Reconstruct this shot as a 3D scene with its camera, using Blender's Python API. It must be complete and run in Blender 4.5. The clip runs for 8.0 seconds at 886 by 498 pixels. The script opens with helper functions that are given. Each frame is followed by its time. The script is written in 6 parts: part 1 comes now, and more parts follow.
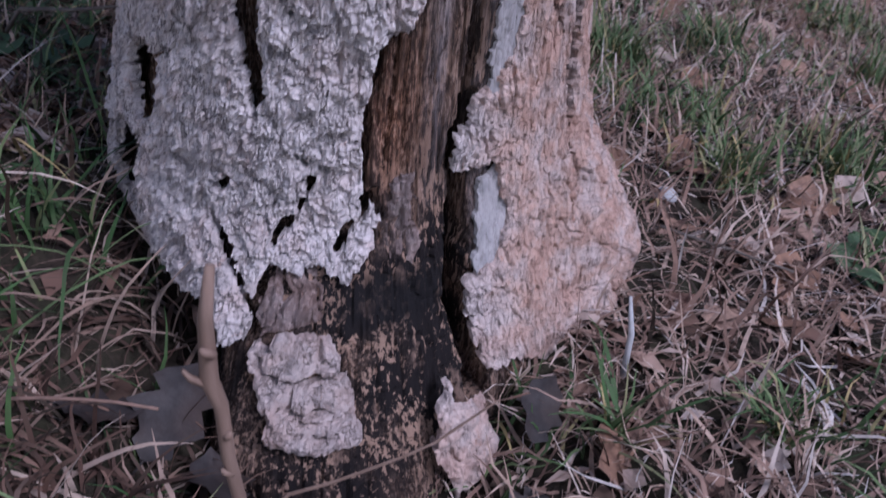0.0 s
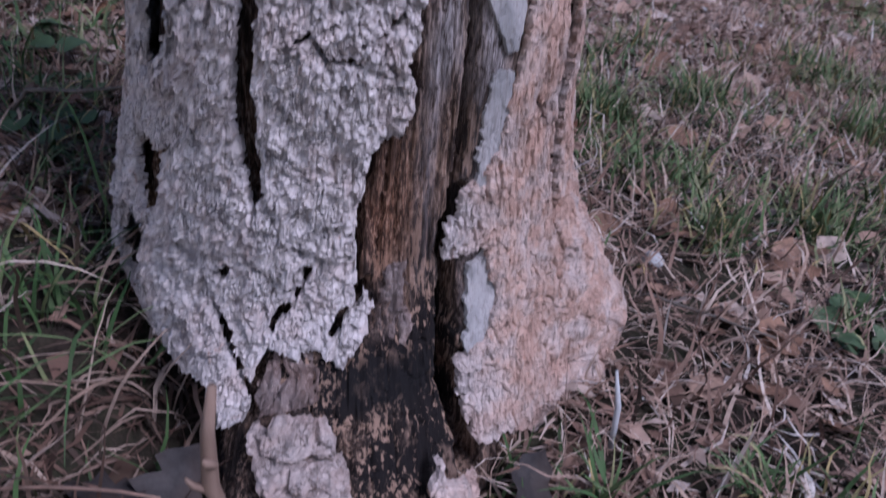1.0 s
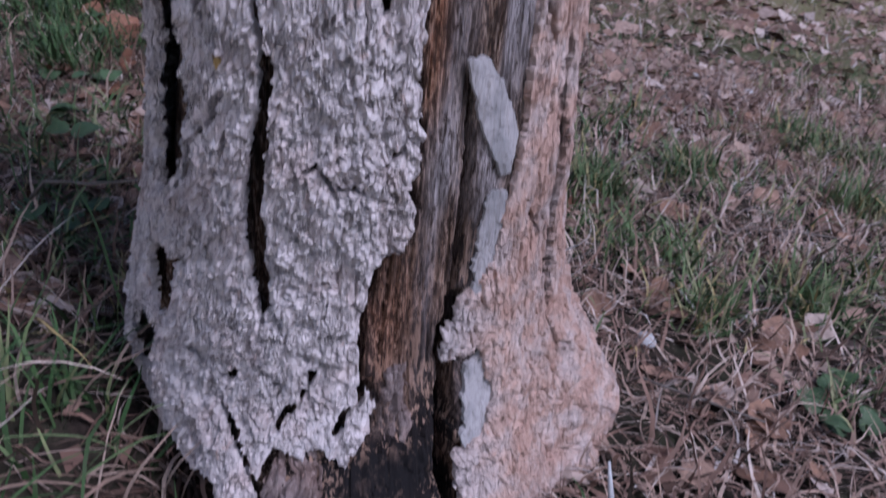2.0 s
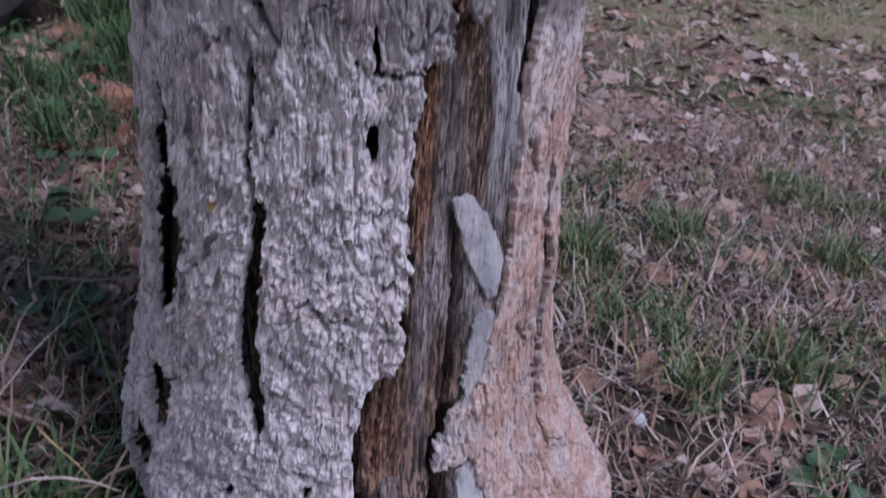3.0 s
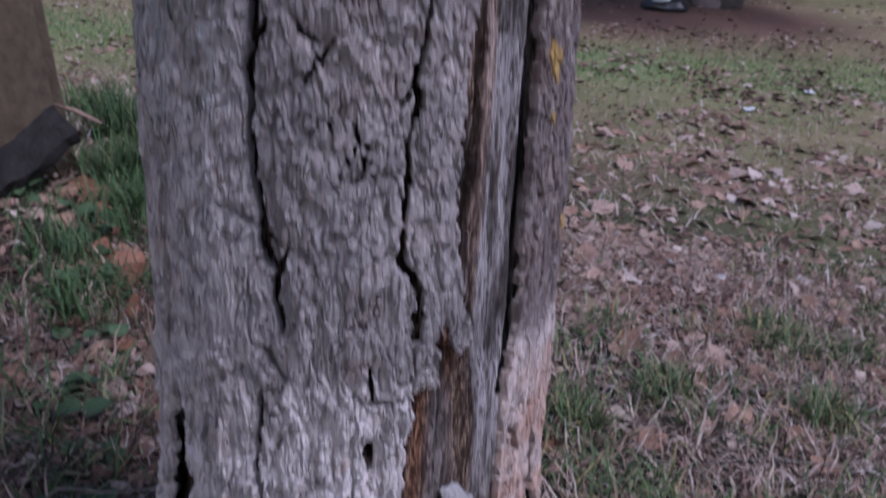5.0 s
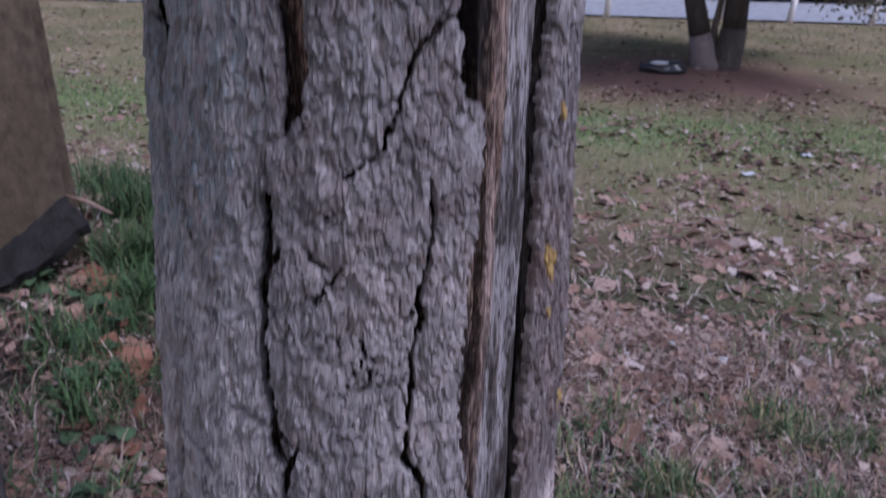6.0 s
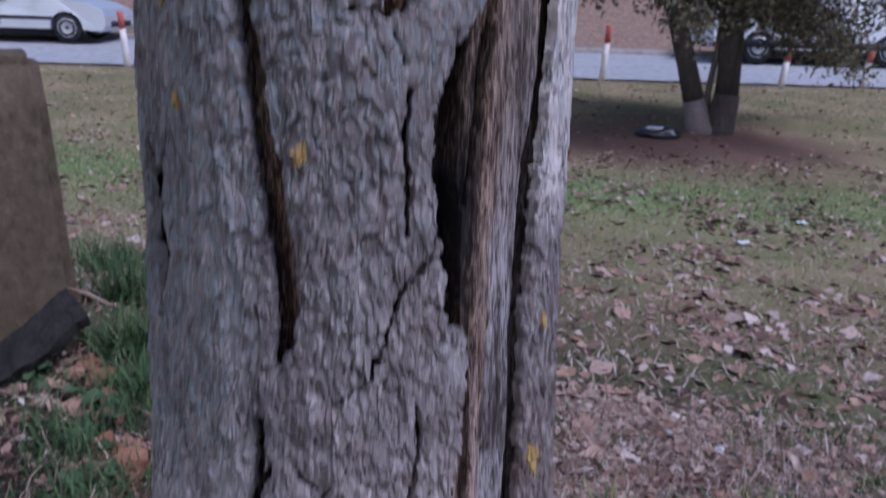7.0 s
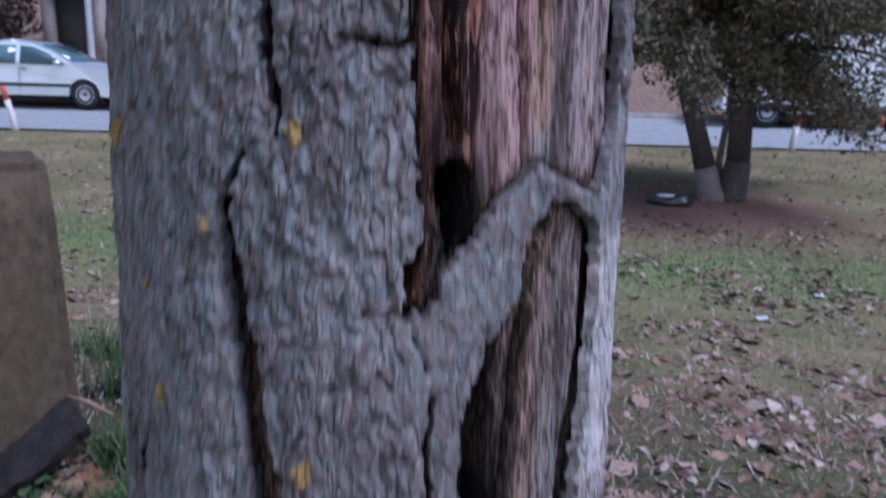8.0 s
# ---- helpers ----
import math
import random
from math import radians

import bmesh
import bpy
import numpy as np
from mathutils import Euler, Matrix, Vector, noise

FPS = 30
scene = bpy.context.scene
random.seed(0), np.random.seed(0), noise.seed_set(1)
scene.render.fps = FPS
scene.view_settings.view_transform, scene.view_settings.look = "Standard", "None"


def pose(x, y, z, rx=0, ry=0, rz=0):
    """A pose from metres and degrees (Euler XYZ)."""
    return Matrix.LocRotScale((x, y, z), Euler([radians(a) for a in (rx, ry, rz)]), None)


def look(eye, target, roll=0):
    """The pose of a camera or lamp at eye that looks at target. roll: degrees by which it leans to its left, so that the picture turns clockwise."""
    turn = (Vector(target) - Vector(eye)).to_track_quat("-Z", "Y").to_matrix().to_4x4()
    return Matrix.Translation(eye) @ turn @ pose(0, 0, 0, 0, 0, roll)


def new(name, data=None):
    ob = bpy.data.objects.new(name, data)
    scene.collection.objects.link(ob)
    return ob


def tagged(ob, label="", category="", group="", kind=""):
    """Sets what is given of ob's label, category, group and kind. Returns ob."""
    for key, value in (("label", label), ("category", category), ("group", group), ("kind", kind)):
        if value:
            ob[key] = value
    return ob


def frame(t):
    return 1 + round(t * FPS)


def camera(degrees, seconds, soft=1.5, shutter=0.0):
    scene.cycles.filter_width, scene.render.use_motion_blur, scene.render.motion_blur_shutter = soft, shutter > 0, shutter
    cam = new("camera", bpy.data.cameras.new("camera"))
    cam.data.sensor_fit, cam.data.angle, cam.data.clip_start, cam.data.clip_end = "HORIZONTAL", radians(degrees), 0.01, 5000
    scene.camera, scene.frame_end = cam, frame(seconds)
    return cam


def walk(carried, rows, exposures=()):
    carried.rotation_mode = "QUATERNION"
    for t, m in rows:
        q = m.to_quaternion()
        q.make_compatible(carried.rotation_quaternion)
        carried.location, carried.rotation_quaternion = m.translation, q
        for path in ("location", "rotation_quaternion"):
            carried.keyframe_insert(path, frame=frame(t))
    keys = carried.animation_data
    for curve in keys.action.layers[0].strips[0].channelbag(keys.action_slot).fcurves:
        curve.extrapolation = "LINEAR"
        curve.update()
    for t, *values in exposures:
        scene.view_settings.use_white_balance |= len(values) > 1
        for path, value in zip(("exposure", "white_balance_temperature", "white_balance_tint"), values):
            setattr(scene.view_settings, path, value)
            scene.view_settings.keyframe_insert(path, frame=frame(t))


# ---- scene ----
cam = camera(59.5, 8.0, 1.5, 0.85)
# focused on the trunk, with the small aperture of a phone
cam.data.dof.use_dof, cam.data.dof.focus_distance = True, 0.60
cam.data.dof.aperture_fstop = cam.data.lens / 2.2
PATH = [
    (0, (-0.024, 0.052, 0.561), (0.033, 1.605, -0.697), 5.3),
    (0.5, (-0.021, 0.055, 0.585), (0.037, 1.629, -0.647), 5.1),
    (1, (-0.022, 0.058, 0.615), (0.036, 1.661, -0.58), 4.8),
    (1.5, (-0.021, 0.064, 0.648), (0.039, 1.694, -0.509), 4.6),
    (1.7, (-0.022, 0.055, 0.66), (0.028, 1.702, -0.472), 4.6),
    (2.8, (-0.027, 0.081, 0.744), (0.035, 1.777, -0.315), 3.9),
    (3, (-0.023, 0.083, 0.758), (0.035, 1.789, -0.283), 3.5),
    (3.5, (-0.021, 0.087, 0.796), (0.034, 1.816, -0.207), 2.9),
    (4, (-0.021, 0.084, 0.844), (0.035, 1.837, -0.118), 2.7),
    (4.5, (-0.014, 0.085, 0.884), (0.042, 1.864, -0.027), 2.5),
    (5, (-0.019, 0.097, 0.946), (0.027, 1.907, 0.096), 2.3),
    (5.2, (-0.021, 0.1, 0.971), (0.022, 1.922, 0.147), 2.2),
    (6.5, (-0.021, 0.115, 1.119), (0.009, 1.999, 0.448), 1.8),
    (7, (-0.014, 0.123, 1.183), (0.017, 2.03, 0.581), 1.8),
    (7.5, (-0.022, 0.174, 1.247), (-0.004, 2.1, 0.709), 1.7),
    (8, (-0.026, 0.232, 1.306), (-0.026, 2.178, 0.843), 1.5),
]
walk(cam, [(t, look(eye, target, roll)) for t, eye, target, roll in PATH], [(0, 0.54, 5190, 20), (3, 0.58, 5170, 19), (4.5, 0.55, 5170, 19), (6.5, 0.55, 5110, 20), (8, 0.67, 4830, 14)])

# ---------------------------------------------------------------- light
world = bpy.data.worlds.new("dusk_sky")
scene.world = world
world.use_nodes = True
wn = world.node_tree.nodes
sky = wn.new("ShaderNodeTexSky")
sky.sky_type, sky.sun_disc = "NISHITA", False
sky.sun_elevation, sky.sun_rotation = radians(32), radians(200)
sky.air_density, sky.dust_density, sky.ozone_density = 1.2, 2.0, 1.6
world.node_tree.links.new(sky.outputs["Color"], wn["Background"].inputs["Color"])
wn["Background"].inputs["Strength"].default_value = 0.048
sun = new("sun", bpy.data.lights.new("sun", "SUN"))
sun.data.energy, sun.data.angle, sun.data.color = 2.3, radians(24), (1.0, 0.91, 0.87)
sun.matrix_world = look((0, 0, 0), (-0.70, 0.34, -1.0))

# ---------------------------------------------------------------- numeric helpers
RNG = np.random.default_rng(7)


def lattice(ix, iy, seed):
    h = (ix.astype(np.int64) * 374761393 + iy.astype(np.int64) * 668265263 + seed * 982451653) & 0x7FFFFFFF
    h = ((h ^ (h >> 13)) * 1274126177) & 0x7FFFFFFF
    return ((h ^ (h >> 16)) & 0xFFFF) / 65535.0


def gnoise(x, y, seed=0):
    """Smooth value noise, -1 to 1."""
    ix, iy = np.floor(x), np.floor(y)
    fx, fy = x - ix, y - iy
    fx, fy = fx * fx * (3 - 2 * fx), fy * fy * (3 - 2 * fy)
    a, b = lattice(ix, iy, seed), lattice(ix + 1, iy, seed)
    c, d = lattice(ix, iy + 1, seed), lattice(ix + 1, iy + 1, seed)
    return 2 * ((a + (b - a) * fx) * (1 - fy) + (c + (d - c) * fx) * fy) - 1


def fbm(x, y, octaves=3, seed=0, gain=0.5):
    total, amp, norm = 0.0, 1.0, 0.0
    for k in range(octaves):
        total = total + amp * gnoise(x * 2 ** k + 17.3 * k, y * 2 ** k - 9.1 * k, seed + k)
        norm += amp
        amp *= gain
    return total / norm


def cells(x, y, seed=0):
    """Cell noise: how far the border is, two random values of the cell, and the offsets across and above its point."""
    ix, iy = np.floor(x), np.floor(y)
    best, second = np.full(x.shape, 9.0), np.full(x.shape, 9.0)
    val, lean, ox, oy = (np.zeros(x.shape) for _ in range(4))
    for dx in (-1, 0, 1):
        for dy in (-1, 0, 1):
            cx, cy = ix + dx, iy + dy
            px, py = cx + lattice(cx, cy, seed), cy + lattice(cx, cy, seed + 1)
            d = np.hypot(x - px, y - py)
            near = d < best
            second = np.where(near, best, np.minimum(second, d))
            best, val, lean = np.where(near, d, best), np.where(near, lattice(cx, cy, seed + 2), val), np.where(near, lattice(cx, cy, seed + 3), lean)
            ox, oy = np.where(near, x - px, ox), np.where(near, y - py, oy)
    return second - best, val, lean, ox, oy


def smooth(e0, e1, x):
    t = np.clip((x - e0) / (e1 - e0), 0, 1)
    return t * t * (3 - 2 * t)


def raw_mesh(name, verts, faces, mat=None, shade=True):
    """A mesh from arrays: faces is an (n, 3) or (n, 4) array."""
    me = bpy.data.meshes.new(name)
    verts, faces = np.asarray(verts, np.float32), np.asarray(faces, np.int32)
    n, k = faces.shape
    me.vertices.add(len(verts))
    me.vertices.foreach_set("co", verts.ravel())
    me.loops.add(n * k)
    me.loops.foreach_set("vertex_index", faces.ravel())
    me.polygons.add(n)
    me.polygons.foreach_set("loop_start", np.arange(0, n * k, k, dtype=np.int32))
    me.polygons.foreach_set("use_smooth", np.full(n, shade))
    me.update(calc_edges=True)
    me.validate()
    if mat:
        me.materials.append(mat)
    return me


def attach(ob, parent):
    ob.parent = parent
    return ob


def part(name, bm, material, parent, label="", smooth_faces=True):
    me = bpy.data.meshes.new(name)
    for f in bm.faces:
        f.smooth = smooth_faces
    bm.to_mesh(me)
    bm.free()
    me.materials.append(material)
    ob = new(name, me)
    ob.parent = parent
    return tagged(ob, label=label)


def thing(name, at, label, category, group="", kind="", turn=0.0):
    ob = new(name)
    ob.matrix_basis = pose(*at, 0, 0, turn)
    ob.empty_display_size = 0.05
    return tagged(ob, label=label, category=category, group=group, kind=kind)


def box(bm, size, at, rot=(0, 0, 0), bevel=0.0):
    res = bmesh.ops.create_cube(bm, size=1.0)
    vs = res["verts"]
    bmesh.ops.scale(bm, vec=size, verts=vs)
    if bevel:
        es = list({e for v in vs for e in v.link_edges})
        vs = list({v for f in bmesh.ops.bevel(bm, geom=es, offset=bevel, segments=2, affect="EDGES")["faces"] for v in f.verts} | {v for v in vs if v.is_valid})
    bmesh.ops.transform(bm, matrix=pose(*at, *rot), verts=[v for v in vs if v.is_valid])
    return bm


def tube(bm, points, radii, sides=8, wobble=0.0, seed=1, cap=True):
    """A tapered tube along a line of points."""
    rnd = random.Random(seed)
    rings = []
    pts = [Vector(p) for p in points]
    for i, p in enumerate(pts):
        d = (pts[min(i + 1, len(pts) - 1)] - pts[max(i - 1, 0)]).normalized()
        a = d.orthogonal().normalized() if not rings else (prev - d * prev.dot(d)).normalized()
        prev = a
        b = d.cross(a)
        ring = []
        for k in range(sides):
            w = 2 * math.pi * k / sides
            r = radii[i] * (1 + wobble * rnd.uniform(-1, 1))
            ring.append(bm.verts.new(p + (a * math.cos(w) + b * math.sin(w)) * r))
        rings.append(ring)
    for r0, r1 in zip(rings, rings[1:]):
        for k in range(sides):
            bm.faces.new((r0[k], r0[(k + 1) % sides], r1[(k + 1) % sides], r1[k]))
    if cap:
        bm.faces.new(rings[0][::-1])
        bm.faces.new(rings[-1])
    return bm


def lathe(bm, profile, sides=20, axis="z", at=(0, 0, 0)):
    """profile: rows of (radius, height)."""
    rings = []
    for r, h in profile:
        ring = []
        for k in range(sides):
            w = 2 * math.pi * k / sides
            c, s = r * math.cos(w), r * math.sin(w)
            co = (c, s, h) if axis == "z" else (c, h, s)
            ring.append(bm.verts.new(Vector(co) + Vector(at)))
        rings.append(ring)
    for r0, r1 in zip(rings, rings[1:]):
        for k in range(sides):
            bm.faces.new((r0[k], r0[(k + 1) % sides], r1[(k + 1) % sides], r1[k]))
    bm.faces.new(rings[0][::-1])
    bm.faces.new(rings[-1])
    bmesh.ops.recalc_face_normals(bm, faces=bm.faces)
    return bm


# ---------------------------------------------------------------- the lie of the land
KERB, FAR_KERB = 14.6, 19.0


def ground_height(x, y):
    x, y = np.asarray(x, float), np.asarray(y, float)
    near = 0.084 - 0.119 * np.clip(x, -3, 3) - 0.068 * y
    near = near - 0.125 * np.exp(-(((x + 0.06) / 0.21) ** 2 + ((y - 0.41) / 0.20) ** 2))
    far = np.interp(y, [0, 4, 6, 8, 10.4, 12.6, 14.6, 19, 20.5, 24, 34, 60, 900], [-0.3, -0.46, -0.55, -0.48, -0.314, -0.17, -0.04, 0.18, 0.3, 1.3, 4.2, 6.0, 6.0])
    far = far - 0.03 * np.clip(x - 2.5, -8, 6) * (1 - smooth(7, 13, y))
    near = near - 0.05 * np.exp(-(((x + 0.24) / 0.13) ** 2 + ((y - 0.47) / 0.13) ** 2))
    w = smooth(2.2, 6.0, y)
    back = 1 - smooth(-6, -2, y)
    z = near * (1 - w) + far * w
    return z * (1 - back) + 0.2 * back


def ground_lumps(x, y):
    mound = 0.05 * np.exp(-(((x - 0.86) / 0.13) ** 2 + ((y - 2.10) / 0.16) ** 2))
    r = np.hypot(x, y - 0.7)
    z = 0.012 * fbm(x / 0.21, y / 0.21, 3, 5) * (1 - smooth(1.6, 5, r)) + 0.02 * fbm(x / 1.1, y / 1.1, 2, 9)
    return mound + z * (1 - smooth(12.5, 14.2, y)) + 0.05 * fbm(x / 2.0, y / 2.0, 3, 12) * smooth(20.5, 23, y)


def ground_at(x, y):
    return ground_height(x, y) + ground_lumps(np.asarray(x, float), np.asarray(y, float))


# ---------------------------------------------------------------- materials
def shader(name, rough=0.9, metal=0.0, spec=0.3):
    mat = bpy.data.materials.new(name)
    mat.use_nodes = True
    t = mat.node_tree
    b = t.nodes["Principled BSDF"]
    b.inputs["Roughness"].default_value = rough
    b.inputs["Metallic"].default_value = metal
    b.inputs["Specular IOR Level"].default_value = spec
    return mat, t, b


def link(t, a, b):
    t.links.new(a, b)


def coords(t, scale=(1, 1, 1), kind="Object"):
    tc = t.nodes.new("ShaderNodeTexCoord")
    mp = t.nodes.new("ShaderNodeMapping")
    mp.inputs["Scale"].default_value = scale
    link(t, tc.outputs[kind], mp.inputs["Vector"])
    return mp.outputs["Vector"]


def noise_tex(t, vec, scale, detail=4.0, rough=0.6, dist=0.0):
    n = t.nodes.new("ShaderNodeTexNoise")
    n.inputs["Scale"].default_value, n.inputs["Detail"].default_value = scale, detail
    n.inputs["Roughness"].default_value, n.inputs["Distortion"].default_value = rough, dist
    link(t, vec, n.inputs["Vector"])
    return n.outputs["Fac"]


def ramp(t, fac, *stops):
    r = t.nodes.new("ShaderNodeValToRGB")
    el = r.color_ramp.elements
    while len(el) < len(stops):
        el.new(0.5)
    for e, (p, c) in zip(el, stops):
        e.position, e.color = p, (*c, 1) if len(c) == 3 else c
    link(t, fac, r.inputs["Fac"])
    return r.outputs["Color"]


def grey(v):
    return (v, v, v)


def mix(t, fac, a, b, mode="MIX"):
    m = t.nodes.new("ShaderNodeMix")
    m.data_type, m.blend_type = "RGBA", mode
    for sock, v in ((m.inputs[0], fac), (m.inputs[6], a), (m.inputs[7], b)):
        if isinstance(v, (int, float)):
            sock.default_value = v
        elif isinstance(v, tuple):
            sock.default_value = (*v, 1)
        else:
            link(t, v, sock)
    return m.outputs[2]


def bump(t, b, height, strength=0.5, distance=0.002):
    n = t.nodes.new("ShaderNodeBump")
    n.inputs["Strength"].default_value, n.inputs["Distance"].default_value = strength, distance
    link(t, height, n.inputs["Height"])
    link(t, n.outputs["Normal"], b.inputs["Normal"])


def attr(t, name):
    a = t.nodes.new("ShaderNodeAttribute")
    a.attribute_name = name
    return a.outputs["Fac"]


def make_bark(name, base, light, dark, old, lichen):
    """Dry scaly bark: flakes split by a net of thin crevices with their shade painted dark, pale edges, dark pits,
    grey-green lichen where the attribute says.
    """
    mat, t, b = shader(name, 0.95, spec=0.12)
    v = coords(t, (1, 1, 0.36))
    v1 = coords(t)
    grain = noise_tex(t, v, 300, 5, 0.7, 0.6)
    flakes = noise_tex(t, v, 60, 4, 0.65, 0.8)
    patches = noise_tex(t, v1, 26, 4, 0.6)
    warp = mix(t, 0.0065, coords(t, (1, 1, 0.27)), noise_tex(t, v1, 170, 4, 0.7))

    def voronoi(scale, feature):
        n = t.nodes.new("ShaderNodeTexVoronoi")
        n.feature = feature
        n.inputs["Scale"].default_value = scale
        link(t, warp, n.inputs["Vector"])
        return n

    def tone(scale):
        c = t.nodes.new("ShaderNodeSeparateColor")
        link(t, voronoi(scale, "F1").outputs["Color"], c.inputs["Color"])
        return c.outputs["Red"]
    scales, chips = tone(170), tone(420)
    net = ramp(t, voronoi(170, "DISTANCE_TO_EDGE").outputs["Distance"], (0.0, grey(0.55)), (0.035, grey(0)))
    net = mix(t, ramp(t, noise_tex(t, v1, 70, 3, 0.6), (0.48, grey(0)), (0.60, grey(1))), (0.0, 0.0, 0.0), net)
    # thin wandering crevices where a noise passes through its middle value
    def crevices(vec, scale, width, lo, hi):
        a = t.nodes.new("ShaderNodeMath")
        a.operation, a.inputs[1].default_value = "SUBTRACT", 0.5
        link(t, noise_tex(t, vec, scale, 3, 0.55, 0.4), a.inputs[0])
        c = t.nodes.new("ShaderNodeMath")
        c.operation = "ABSOLUTE"
        link(t, a.outputs[0], c.inputs[0])
        line = ramp(t, c.outputs[0], (0.0, grey(1)), (width, grey(0)))
        return mix(t, ramp(t, noise_tex(t, v1, 45, 3, 0.6), (lo, grey(0)), (hi, grey(1))), (0.0, 0.0, 0.0), line)
    lines = mix(t, 1.0, crevices(v, 95, 0.022, 0.44, 0.58), crevices(coords(t, (1, 1, 0.20)), 170, 0.026, 0.40, 0.58), "LIGHTEN")
    net = mix(t, 1.0, net, lines, "LIGHTEN")
    # where the bark is worn down to its fibres, long splits take the place of the net
    fibre = noise_tex(t, coords(t, (1, 1, 0.11)), 300, 4, 0.7, 0.3)
    splits = mix(t, 0.35, ramp(t, fibre, (0.36, grey(0.95)), (0.45, grey(0))), lines)
    worn = ramp(t, attr(t, "warm"), (0.35, grey(0)), (0.8, grey(0.85)))
    net = mix(t, worn, net, splits)
    aged = ramp(t, attr(t, "old"), (0.45, grey(0)), (0.9, grey(0.6)))
    net = mix(t, aged, net, (0.0, 0.0, 0.0))
    col = mix(t, ramp(t, flakes, (0.35, grey(0.22)), (0.65, grey(0.55))), base, light)
    col = mix(t, attr(t, "old"), col, mix(t, ramp(t, flakes, (0.35, grey(0)), (0.72, grey(1))), old, tuple(1.8 * q for q in old)))
    col = mix(t, ramp(t, patches, (0.50, grey(0)), (0.68, grey(0.55))), col, mix(t, 1.0, col, (0.84, 0.72, 0.68), "MULTIPLY"))
    col = mix(t, ramp(t, scales, (0.0, grey(0.10)), (0.3, grey(0))), col, dark)
    col = mix(t, ramp(t, scales, (0.70, grey(0)), (1.0, grey(0.22))), col, light)
    col = mix(t, ramp(t, chips, (0.0, grey(0.12)), (0.25, grey(0))), col, dark)
    col = mix(t, ramp(t, chips, (0.72, grey(0)), (0.97, grey(0.22))), col, light)
    col = mix(t, ramp(t, grain, (0.28, grey(0.5)), (0.37, grey(0))), col, dark)
    col = mix(t, ramp(t, grain, (0.60, grey(0)), (0.70, grey(0.18))), col, light)
    spots = noise_tex(t, coords(t, (1, 1, 0.42)), 150, 5, 0.7, 0.5)
    m = t.nodes.new("ShaderNodeMath")
    m.operation = "MULTIPLY"
    link(t, attr(t, "lichen"), m.inputs[0])
    link(t, ramp(t, spots, (0.44, grey(0)), (0.66, grey(1))), m.inputs[1])
    col = mix(t, m.outputs[0], col, lichen)
    # flakes broken off show a rusty under-bark
    rust = noise_tex(t, coords(t, (1, 1, 0.45)), 75, 4, 0.7, 0.8)
    col = mix(t, ramp(t, rust, (0.63, grey(0)), (0.70, grey(0.5))), col, mix(t, 1.0, col, (0.86, 0.58, 0.46), "MULTIPLY"))
    # the crevice lines are darkened in the colour too, as their shade
    faint = t.nodes.new("ShaderNodeMath")
    faint.operation, faint.inputs[1].default_value = "MULTIPLY", 0.55
    link(t, net, faint.inputs[0])
    col = mix(t, faint.outputs[0], col, dark)
    warm = attr(t, "warm")
    uneven = t.nodes.new("ShaderNodeMath")
    uneven.operation = "MULTIPLY"
    link(t, warm, uneven.inputs[0])
    link(t, ramp(t, patches, (0.36, grey(0.45)), (0.55, grey(1))), uneven.inputs[1])
    col = mix(t, uneven.outputs[0], col, mix(t, 1.0, col, (0.89, 0.675, 0.565), "MULTIPLY"))
    link(t, col, b.inputs["Base Color"])
    fine = noise_tex(t, v, 800, 3, 0.75)
    height = mix(t, 0.30, mix(t, worn, mix(t, 0.45, scales, chips), mix(t, 0.35, fibre, chips)), mix(t, 0.5, grain, fine))
    bump(t, b, mix(t, net, height, (0.0, 0.0, 0.0)), 1.0, 0.0045)
    return mat


BARK = make_bark("bark", (0.535, 0.475, 0.475), (0.80, 0.735, 0.74), (0.065, 0.050, 0.048), (0.128, 0.106, 0.107), (0.26, 0.295, 0.315))


